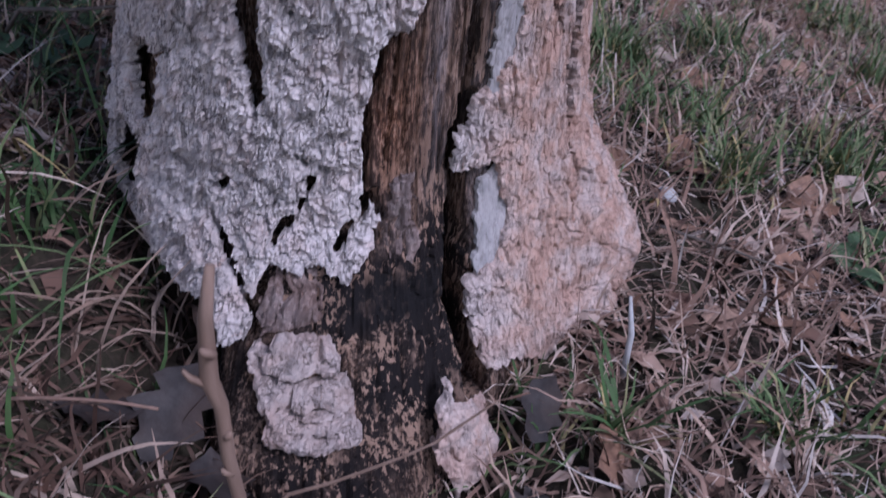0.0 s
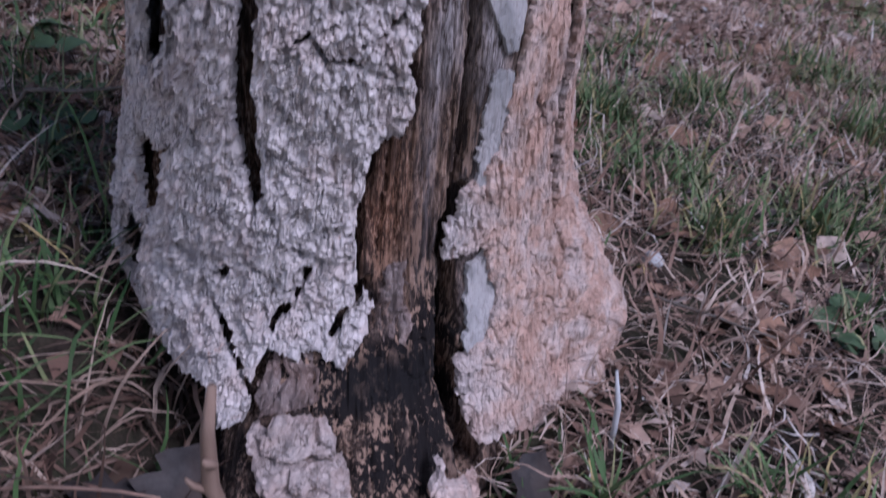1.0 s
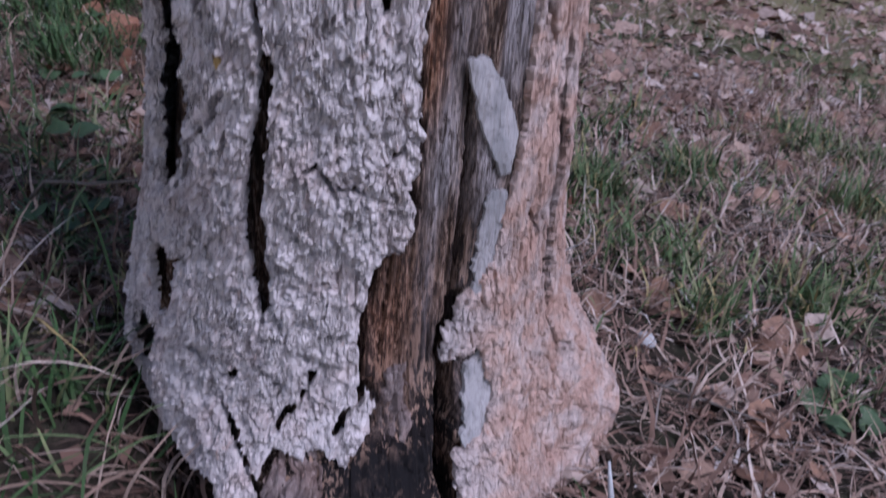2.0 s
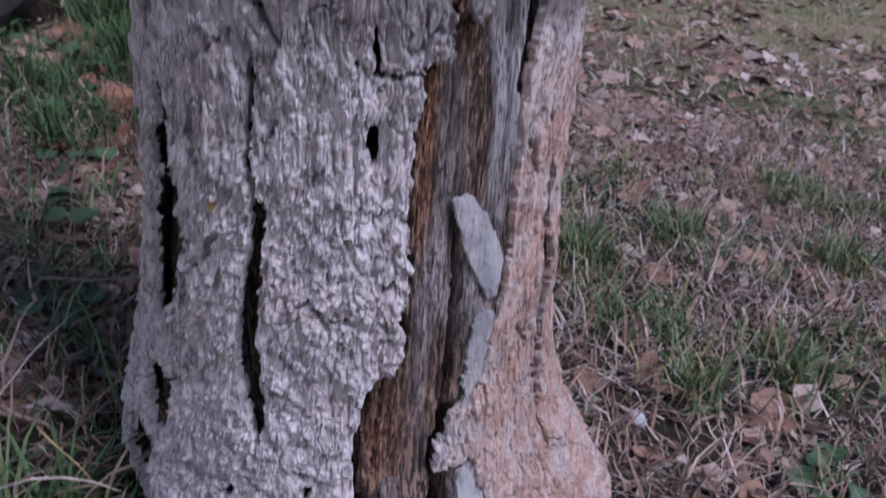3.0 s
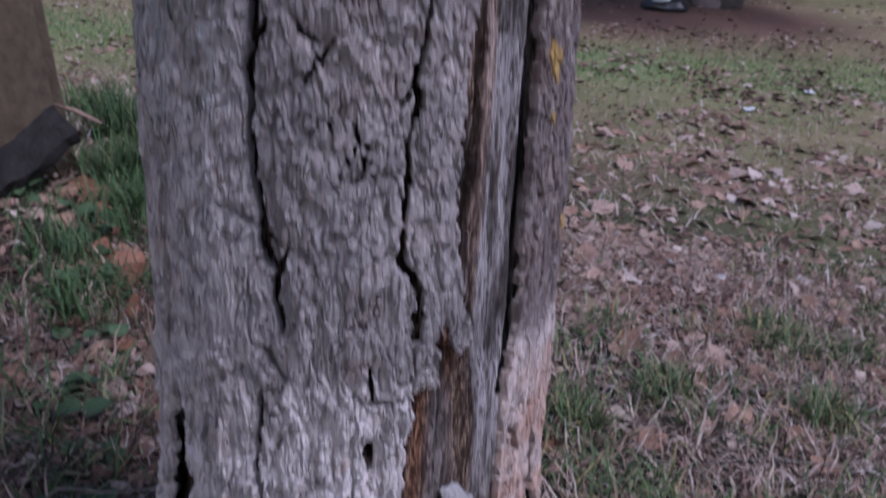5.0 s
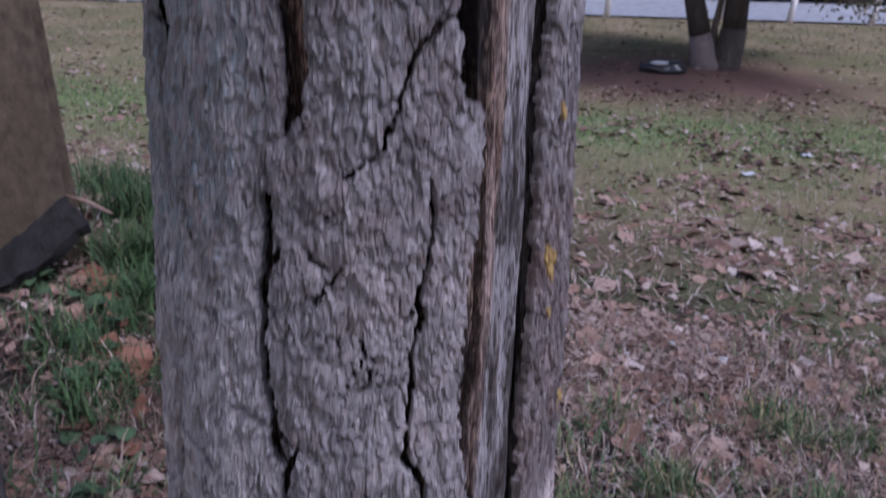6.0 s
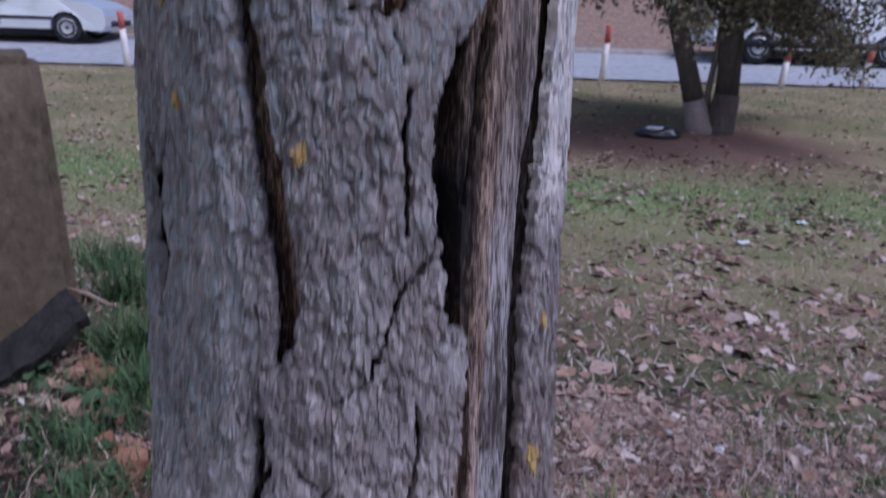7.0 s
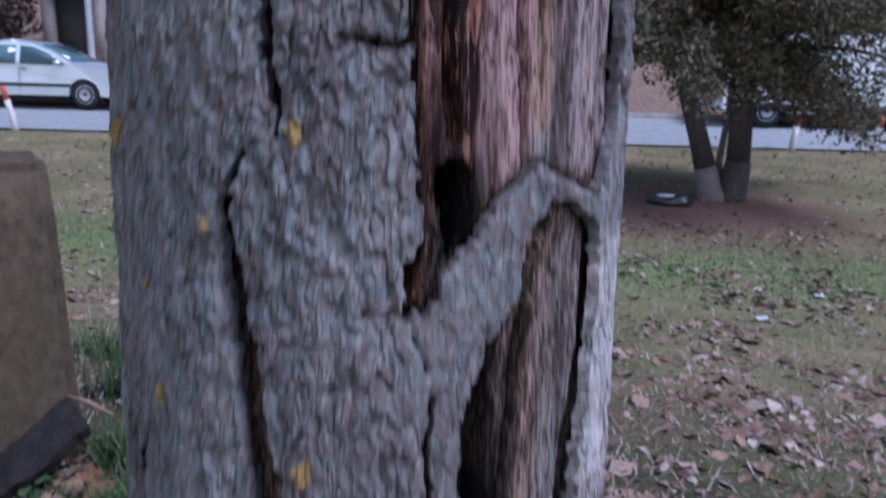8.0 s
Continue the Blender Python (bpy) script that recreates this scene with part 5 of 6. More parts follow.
def build_cedar():
    base = Vector((3.63, 10.4, -0.33))
    tree = thing("cedar_tree", tuple(base), "dark evergreen tree with two trunks, limewashed at the foot", "tree")
    stems = {
        "left": [(-0.05, 0, -0.15), (-0.16, 0, 0.10), (-0.25, 0, 0.42), (-0.42, 0.02, 0.95), (-0.60, 0.04, 1.5), (-0.70, 0.05, 2.0), (-0.72, 0.05, 3.2), (-0.55, 0.1, 5.0)],
        "right": [(0.05, 0, -0.15), (0.16, 0, 0.10), (0.18, 0, 0.5), (0.16, 0, 1.1), (0.14, 0, 1.7), (0.15, 0.02, 2.6), (0.18, 0.0, 4.2), (0.15, 0.05, 6.0)],
    }
    radii = {"left": [0.26, 0.17, 0.135, 0.12, 0.115, 0.10, 0.08, 0.03], "right": [0.28, 0.19, 0.155, 0.15, 0.13, 0.12, 0.09, 0.03]}
    for i, key in enumerate(stems):
        cut = 3
        bm = bmesh.new()
        tube(bm, stems[key][:cut], radii[key][:cut], 14, 0.08, 4 + i)
        part("limewashed_foot", bm, LIME if key == "left" else CEDAR, tree, "faded limewash on the lower trunk" if key == "left" else "")
        bm = bmesh.new()
        tube(bm, stems[key][cut - 1:], radii[key][cut - 1:], 14, 0.08, 6 + i)
        part("trunk", bm, CEDAR, tree)
    bm = bmesh.new()
    tube(bm, [(0.0, 0.1, 0.0), (-0.03, 0.12, 0.5), (0.03, 0.15, 1.0), (0.06, 0.2, 1.9)], [0.05, 0.045, 0.04, 0.03], 8, 0.1)
    part("thin_stem", bm, TWIG_GREY, tree)
    rng = np.random.default_rng(21)
    limbs, pts = [], []
    for i in range(80):
        z = rng.uniform(1.55, 5.6)
        side = 0.15 if rng.random() < 0.6 else -0.68
        w = rng.uniform(-math.pi, math.pi) if i % 3 else rng.uniform(-1.2, 0.6)
        reach = rng.uniform(1.2, 3.2) * (1 - 0.10 * z)
        if math.cos(w) < -0.25:
            reach *= 0.85
            z = max(z, 2.1)
        dirx, diry = math.cos(w), math.sin(w)
        sag = rng.uniform(0.2, 0.9) * reach * (0.30 if math.cos(w) > 0.1 else 0.2)
        line = [Vector((side + dirx * reach * s, diry * reach * s, z + 0.25 * reach * s * (1 - s) * 2 - sag * s * s * 1.6)) for s in np.linspace(0, 1, 7)]
        limbs.append(line)
        for s in np.linspace(0.12, 1, 26):
            j = min(int(s * 6), 5)
            p = line[j].lerp(line[j + 1], s * 6 - j)
            for _ in range(2):
                q = np.array(p) + rng.normal(size=3) * (0.13, 0.13, 0.09)
                pts.append(q + rng.normal(size=(30, 3)) * (0.10, 0.10, 0.09) - np.abs(rng.normal(size=(30, 1))) * (0, 0, 0.12))
    for line in limbs:
        bm = bmesh.new()
        tube(bm, line, [0.035 * (1 - 0.85 * k / 6) + 0.004 for k in range(7)], 6, 0.1)
        part("limb", bm, CEDAR, tree)
    v, f = spray_cards(np.concatenate(pts), 0.074, 5, 0.6)
    me = raw_mesh("crown", v, f, FOLIAGE, False)
    attach(new("crown", me), tree)["kind"] = "stuff"


def build_roadside():
    ys = 14.45
    for x, y, lean, h in ((3.00, ys, (0.07, 0.05), 0.96), (5.06, ys, (0.05, 0.0), 0.95), (6.27, ys, (0.10, 0.05), 0.62), (7.75, ys, (0.10, 0.0), 0.66), (-5.55, ys, (-0.06, 0.0), 0.95), (-7.85, ys, (-0.20, 0.0), 0.78)):
        bollard((x, y, float(ground_height(x, y))), lean, h)
    # a bin bag beside the cedar
    bag = thing("plastic_bag", (2.87, 10.0, float(ground_at(2.87, 10.0))), "black crumpled plastic bag with a pale scrap on it", "bag")
    bm = bmesh.new()
    bmesh.ops.create_icosphere(bm, subdivisions=3, radius=1.0)
    for v in bm.verts:
        n = noise.noise(v.co * 1.8) * 0.25 + noise.noise(v.co * 5) * 0.10
        v.co = Vector((v.co.x * 0.30, v.co.y * 0.18, max(v.co.z, -0.35) * 0.11 + 0.03)) * (1 + n)
    part("bag_body", bm, BAG, bag)
    # pale piece added on top in place of the white shine
    bm = bmesh.new()
    bmesh.ops.create_icosphere(bm, subdivisions=2, radius=1.0)
    for v in bm.verts:
        v.co = Vector((v.co.x * 0.12 - 0.10, v.co.y * 0.08 - 0.08, v.co.z * 0.025 + 0.115)) * (1 + 0.15 * noise.noise(v.co * 4))
    part("scrap", bm, PAPER, bag, "pale scrap")
    # a small building with a dark doorway on the far side, and a pale pole
    hut = thing("hut", (-10.6, 23.0, float(ground_height(-10.6, 23.0)) - 0.2), "small plastered hut with a dark doorway and red roof edge", "hut")
    bm = bmesh.new()
    for size, at in (((0.35, 0.3, 2.6), (-0.72, 0, 1.3)), ((0.35, 0.3, 2.6), (0.72, 0, 1.3)), ((1.79, 0.3, 0.5), (0, 0, 2.35))):
        box(bm, size, at, bevel=0.02)
    box(bm, (1.79, 1.6, 2.6), (0, 1.05, 1.3), bevel=0.02)
    part("wall", bm, PLASTER, hut)
    bm = bmesh.new()
    box(bm, (1.05, 0.08, 2.1), (0, 0.10, 1.05), bevel=0.01)
    part("door", bm, DOOR_DARK, hut)
    bm = bmesh.new()
    box(bm, (2.3, 2.6, 0.35), (0, 0.8, 2.75), (4, 0, 0), 0.04)
    part("roof", bm, ROOF_RED, hut)
    pole = thing("street_pole", (-8.95, 20.2, float(ground_height(-8.95, 20.2))), "pale painted metal pole by the road", "pole")
    bm = bmesh.new()
    lathe(bm, [(0.11, -0.3), (0.11, 0.0), (0.085, 0.05), (0.075, 3.0), (0.06, 6.0)], 14)
    part("shaft", bm, PALE_METAL, pole)
    # hedge of bare dark shrubs on the bank
    rng = np.random.default_rng(3)
    for i, (x, y, w, h) in enumerate(((-16.5, 22.3, 2.2, 2.2), (-13.4, 22.6, 2.0, 2.4), (-6.6, 23.6, 2.0, 2.0), (-2.0, 24.0, 2.4, 2.0), (2.6, 25.0, 2.2, 2.2), (5.6, 25.4, 2.4, 2.4), (13.5, 24, 3, 2.6), (9.2, 26.5, 3, 2.4))):
        z = float(ground_height(x, y))
        bush = thing("shrub", (x, y, z), "leafless dark brown shrub on the bank", "shrub", "shrubs on the bank")
        bm = bmesh.new()
        tips = []
        for k in range(16):
            e = Vector((rng.uniform(-w, w) * 0.8, rng.uniform(-1, 1) * 0.6, h * rng.uniform(0.6, 1.0)))
            tube(bm, [(e.x * 0.1, e.y * 0.1, -0.1), (e.x * 0.5, e.y * 0.5, h * 0.4), tuple(e)], [0.03, 0.02, 0.006], 5, 0.1, k)
            tips += [np.array(e * s) for s in (0.4, 0.6, 0.8, 0.95)]
        part("stems", bm, CEDAR, bush)
        pts = np.concatenate([t + rng.normal(size=(70, 3)) * (0.38, 0.25, 0.28) for t in tips])
        pts = pts[pts[:, 2] > 0.05]
        v, f = spray_cards(pts, 0.22, 40 + i, 0.0)
        attach(new("twig_mass", raw_mesh("twig_mass", v, f, HEDGE, False)), bush)["kind"] = "stuff"


build_slab()
build_plank()
build_stick()
build_twigs()
build_car()
build_van()
build_cedar()
build_roadside()


# ---------------------------------------------------------------- grass, straw and fallen leaves
def outside_trunk(x, y, gap=0.0):
    z = ground_height(x, y)
    cx, cy = trunk_axis(z)
    a = np.arctan2(x - cx, cy - y)
    return np.hypot(x - cx, y - cy) > trunk_radius(z, a) + gap


def blades(name, x, y, length, width, tilt, curl, seed, mat, label, segs=4, twist=1.0):
    """Grass blades as tapering bent ribbons standing on the ground."""
    rng = np.random.default_rng(seed)
    n = len(x)
    z = ground_at(x, y) - 0.004
    head = rng.uniform(0, 2 * math.pi, n)
    side = np.stack([-np.sin(head), np.cos(head), np.zeros(n)], 1)
    pos = np.stack([x, y, z], 1)
    ang = tilt.copy()
    vs = []
    for i in range(segs + 1):
        s = i / segs
        w = (width * (1 - s ** 2.2) * 0.5 + 0.0002)[:, None]
        vs.append(np.stack([pos - side * w, pos + side * w], 1))
        step = (length / segs)[:, None]
        pos = pos + step * np.stack([np.cos(head) * np.sin(ang), np.sin(head) * np.sin(ang), np.cos(ang)], 1)
        floor = ground_height(pos[:, 0], pos[:, 1]) + 0.002
        pos[:, 2] = np.maximum(pos[:, 2], floor)
        ang = ang + curl / segs
        head = head + twist * rng.normal(0, 0.35, n)
    v = np.stack(vs, 1).reshape(-1, 3)
    b = (np.arange(n) * (segs + 1) * 2)[:, None]
    f = np.concatenate([b + np.array([[2 * i, 2 * i + 1, 2 * i + 3, 2 * i + 2]]) for i in range(segs)])
    ob = new(name, raw_mesh(name, v, f, mat))
    return tagged(ob, label, "grass", kind="stuff")


def scatter(rng, n, x0, x1, y0, y1, weight):
    x, y = rng.uniform(x0, x1, n), rng.uniform(y0, y1, n)
    ok = (rng.random(n) < weight(x, y)) & outside_trunk(x, y, -0.02)
    return x[ok], y[ok]


def wedge(x, y):
    """The parts of the lawn that lie to both sides of the trunk."""
    right = smooth(-0.25, 0.0, x - 0.05 * y) * (1 - smooth(0.0, 0.9, x - 0.75 * y - 0.45))
    left = smooth(-0.25, 0.0, -x - 0.05 * y) * (1 - smooth(0.0, 0.9, -x - 0.75 * y - 0.30))
    return np.maximum(right, left)


def fringe(x, y):
    """Lets the dense growth round the trunk thin out towards its rim."""
    return smooth(-1.35, -1.0, x) * (1 - smooth(1.5, 2.0, x)) * smooth(0.12, 0.34, y)


def surround(x, y):
    """The rest of the lawn, thinning out with the distance."""
    return (1 - wedge(x, y)) * np.exp(-(np.hypot(x - 0.1, y - 0.9) / 3.2) ** 2)


def thin(x, y):
    """A bare dark hollow at the trunk's foot, with little growing in it."""
    return 1 - 0.20 * np.exp(-(((x + 0.40) / 0.20) ** 2 + ((y - 0.44) / 0.22) ** 2)) - 0.45 * np.exp(-(((x + 0.27) / 0.10) ** 2 + ((y - 0.50) / 0.14) ** 2))


TUFTS = [(0.30, 1.38, 0.07), (0.40, 0.97, 0.05), (0.59, 1.03, 0.07), (0.51, 1.50, 0.09), (0.31, 0.50, 0.02), (0.53, 0.79, 0.045), (0.96, 1.88, 0.12), (0.32, 1.13, 0.06), (-0.39, 0.61, 0.06), (-0.26, 0.50, 0.05), (-0.56, 0.98, 0.09),
         (0.90, 1.49, 0.09), (0.74, 1.14, 0.08), (-1.15, 2.99, 0.16), (-0.81, 1.62, 0.12), (-0.59, 1.33, 0.08), (-0.48, 0.87, 0.06), (-1.5, 3.5, 0.14), (-0.95, 2.44, 0.10), (-0.90, 2.25, 0.09), (0.68, 2.72, 0.10), (0.47, 1.87, 0.07), (0.92, 1.94, 0.09), (-0.77, 1.71, 0.09), (-0.95, 1.85, 0.08)]


def green_map(x, y):
    g = 0.09 + 1.15 * np.clip(fbm(x / 0.17, y / 0.17, 3, 101) - 0.08, 0, 1) - 0.05 * (x < -0.15) * (y < 2)
    g = g + 0.8 * mossy(x, y) - 0.10 * np.exp(-(((x + 0.42) / 0.25) ** 2 + ((y - 0.5) / 0.4) ** 2))
    for tx, ty, r in TUFTS:
        g = g + 0.65 * np.exp(-((x - tx) ** 2 + (y - ty) ** 2) / r ** 2)
    g = g - 0.35 * np.exp(-(((x - 0.36) / 0.2) ** 2 + ((y - 0.58) / 0.22) ** 2))
    return np.clip(g - 0.9 * np.exp(-(((x - 0.86) / 0.15) ** 2 + ((y - 2.10) / 0.18) ** 2)), 0, 1)


def build_grass():
    rng = np.random.default_rng(17)
    # close to the trunk
    x, y = scatter(rng, 90000, -1.35, 2.0, 0.12, 2.6, lambda x, y: green_map(x, y) ** 1.3 * wedge(x, y) * thin(x, y) * np.where((x < -0.12) & (y < 1.1), 0.3, 1.0))
    n = len(x)
    big = green_map(x, y) > 0.55
    # on the left, near and far, a darker green copy carries the shade
    for side, mat, label in (((x > -0.2) | ((y > 0.75) & (y < 1.5)), GREEN, "short green grass blades in loose tufts"), ((x <= -0.2) & ((y <= 0.75) | (y >= 1.5)), DEEP_SHADE_GREEN, "dark green grass blades in loose tufts")):
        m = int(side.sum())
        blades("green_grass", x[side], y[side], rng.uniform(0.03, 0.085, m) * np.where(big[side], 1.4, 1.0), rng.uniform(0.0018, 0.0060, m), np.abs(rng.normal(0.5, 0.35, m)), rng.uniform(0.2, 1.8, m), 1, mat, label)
    x, y = scatter(rng, 92000, -1.35, 2.0, 0.12, 2.6, lambda x, y: fringe(x, y) * wedge(x, y) * thin(x, y) * np.where(x < -0.1, np.where((y < 0.7) | ((y > 1.6) & (x > -1.3)), 0.55, 1.0), 1.0) * np.clip(0.85 - 0.45 * green_map(x, y) + 0.9 * fbm(x / 0.14, y / 0.14, 3, 103) - 0.12 + 0.22 * smooth(0.8, 1.3, y), 0.06 + 0.25 * smooth(0.8, 1.3, y), 1))
    n = len(x)
    # straw tone picked by place: shade in the brown, lifted colour between
    for side, mat, label in ((x >= -0.12, STRAW, "dry tan straw lying matted in the lawn"), ((x < -0.12) & ((y < 0.7) | (y > 1.65)), BROWN_SHADE_STRAW, "damp brown straw lying matted in the lawn"), ((x < -0.12) & (y >= 0.7) & (y <= 1.65), LIFTED_STRAW, "withered grey-brown straw lying matted in the lawn")):
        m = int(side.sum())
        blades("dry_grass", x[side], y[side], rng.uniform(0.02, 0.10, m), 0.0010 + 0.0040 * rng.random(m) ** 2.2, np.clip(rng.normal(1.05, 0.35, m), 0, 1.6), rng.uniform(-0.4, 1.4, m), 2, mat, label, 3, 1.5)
    # broad old blades, bleached on the open side, brown and curling beside the trunk with shade coloured in
    for x0, x1, m, mat, label in ((0.12, 1.1, 1700, STRAW, "broad bleached dead blades in loose mats"), (0.12, 1.1, 2200, BROWN_SHADE_STRAW, "broad brown dead blades in loose mats"), (-0.85, -0.14, 9000, BROWN_SHADE_STRAW, "broad brown dead blades curling over the grass"), (-1.0, -0.30, 700, STRAW, "bleached dead blades among the weeds")):
        x, y = scatter(rng, m, x0, x1, 0.15, 1.7, lambda x, y: wedge(x, y) * thin(x, y) * np.clip(0.45 - 0.3 * green_map(x, y) + 1.0 * fbm(x / 0.13, y / 0.13, 2, 119), 0, 1))
        m = len(x)
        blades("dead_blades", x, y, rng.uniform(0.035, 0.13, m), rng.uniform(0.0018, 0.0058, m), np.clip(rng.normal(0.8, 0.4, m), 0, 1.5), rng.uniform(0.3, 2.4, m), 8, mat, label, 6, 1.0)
    x, y = scatter(rng, 420, -0.8, -0.14, 0.2, 1.3, lambda x, y: wedge(x, y) * thin(x, y) * np.clip(0.4 + fbm(x / 0.15, y / 0.15, 2, 121), 0, 1))
    m = len(x)
    blades("green_grass", x, y, rng.uniform(0.07, 0.16, m), rng.uniform(0.003, 0.008, m), np.abs(rng.normal(0.5, 0.3, m)), rng.uniform(0.4, 1.8, m), 9, GREEN, "broad green grass blades at the trunk's shaded side", 5, 0.7)
    # long loose strands bending over the hollow on the shaded side
    for m, mat, label in ((70, LIFTED_STRAW, "long withered strands bending over the hollow"), (45, GREEN, "long green blades bending over the hollow")):
        x, y = scatter(rng, m, -0.62, -0.22, 0.32, 0.75, lambda x, y: np.ones_like(x))
        m = len(x)
        blades("long_blades", x, y, rng.uniform(0.12, 0.24, m), rng.uniform(0.0022, 0.0055, m), np.abs(rng.normal(0.45, 0.25, m)), rng.uniform(0.6, 2.0, m), 11, mat, label, 8, 0.5)
    # the lawn beside and behind the way
    for n, x0, x1, y0, y1, w in ((60000, -4.5, 5, -4, 6, 1.2), (20000, -7, 8, -5, 9, 2.0)):
        for mat, tilt, label in ((GREEN, 0.6, "sparse green lawn grass"), (STRAW, 1.15, "sparse dry straw in the lawn")):
            x, y = scatter(rng, n, x0, x1, y0, y1, lambda x, y: surround(x, y) * (np.clip(green_map(x, y) * 1.6, 0, 1) if mat == GREEN else 0.7))
            m = len(x)
            blades("lawn_blades", x, y, rng.uniform(0.03, 0.09, m), w * rng.uniform(0.003, 0.007, m), np.clip(rng.normal(tilt, 0.3, m), 0, 1.5), rng.uniform(0.0, 1.4, m), 10, mat, label, 2)
    # tall clumps beside the block and at the trunk's shaded side
    tx, ty, tl = [], [], []
    for cx, cy, r, h, m in ((-0.98, 2.50, 0.10, 0.20, 420), (-1.22, 3.15, 0.14, 0.24, 420), (-0.86, 2.20, 0.08, 0.16, 260), (-1.55, 3.7, 0.2, 0.24, 400), (-0.40, 0.60, 0.07, 0.12, 50), (-0.50, 0.50, 0.10, 0.12, 70), (-0.36, 0.42, 0.06, 0.10, 30), (-0.55, 0.75, 0.12, 0.12, 36), (0.16, 0.50, 0.02, 0.11, 26), (0.30, 1.38, 0.05, 0.09, 220), (0.40, 0.97, 0.04, 0.08, 80), (0.59, 1.03, 0.05, 0.09, 110), (0.31, 0.50, 0.012, 0.08, 24), (0.54, 1.57, 0.05, 0.09, 120), (0.9, 1.49, 0.06, 0.10, 130), (-0.92, 1.9, 0.10, 0.14, 160), (-0.75, 1.55, 0.08, 0.12, 120)):
        tx.append(rng.normal(cx, r * 0.6, m)), ty.append(rng.normal(cy, r * 0.6, m)), tl.append(h * rng.uniform(0.5, 1.15, m))
    x, y, tl = np.concatenate(tx), np.concatenate(ty), np.concatenate(tl)
    n = len(x)
    # clumps on the left take the deeper green with shade in it
    for side, mat, label in ((x > -0.2, GREEN, "tall green grass in clumps"), (x <= -0.2, DEEP_SHADE_GREEN, "tall dark green grass in clumps")):
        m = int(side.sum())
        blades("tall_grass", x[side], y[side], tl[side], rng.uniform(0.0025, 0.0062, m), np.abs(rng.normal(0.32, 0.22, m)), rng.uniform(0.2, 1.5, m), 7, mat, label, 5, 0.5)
    # middle distance
    x, y = scatter(rng, 110000, -5, 6.5, 2.5, 8.8, lambda x, y: wedge(x, y) * green_map(x, y) ** 1.3 * (1.1 - 0.08 * y))
    n = len(x)
    blades("green_grass", x, y, rng.uniform(0.03, 0.08, n), rng.uniform(0.003, 0.006, n), np.abs(rng.normal(0.6, 0.35, n)), rng.uniform(0.2, 1.5, n), 3, GREEN, "thin green lawn grass", 2)
    x, y = scatter(rng, 125000, -5, 6.5, 2.5, 8.8, lambda x, y: wedge(x, y) * np.clip(0.8 - 0.5 * green_map(x, y), 0, 1) * (1.1 - 0.09 * y))
    n = len(x)
    blades("dry_grass", x, y, rng.uniform(0.02, 0.10, n), rng.uniform(0.003, 0.008, n), np.clip(rng.normal(1.2, 0.3, n), 0, 1.6), rng.uniform(-0.5, 1.0, n), 4, STRAW, "dry straw in the thin lawn", 2)
    # towards the road
    def bald(x, y):
        return 1.2 * np.exp(-(((x - 2.9) / 2.6) ** 2 + ((y - 9.6) / 1.3) ** 2))
    x, y = scatter(rng, 50000, -11, 11, 6.5, 14.4, lambda x, y: wedge(x, y) * np.clip(0.05 + 0.35 * fbm(x / 1.2, y / 1.2, 2, 107) + 0.8 * mossy(x, y) - bald(x, y), 0, 1))
    n = len(x)
    blades("lawn_grass", x, y, rng.uniform(0.03, 0.07, n), rng.uniform(0.006, 0.012, n), np.abs(rng.normal(0.7, 0.3, n)), rng.uniform(0.2, 1.2, n), 5, GREEN, "sparse lawn grass towards the road", 2)
    x, y = scatter(rng, 52000, -11, 11, 6.5, 14.4, lambda x, y: wedge(x, y) * np.clip(0.7 + 0.3 * fbm(x / 1.2, y / 1.2, 2, 108) - bald(x, y), 0, 1))
    n = len(x)
    blades("dry_lawn", x, y, rng.uniform(0.03, 0.07, n), rng.uniform(0.006, 0.012, n), np.abs(rng.normal(1.0, 0.3, n)), rng.uniform(0.0, 1.0, n), 6, STRAW, "dry yellowed lawn grass towards the road", 2)


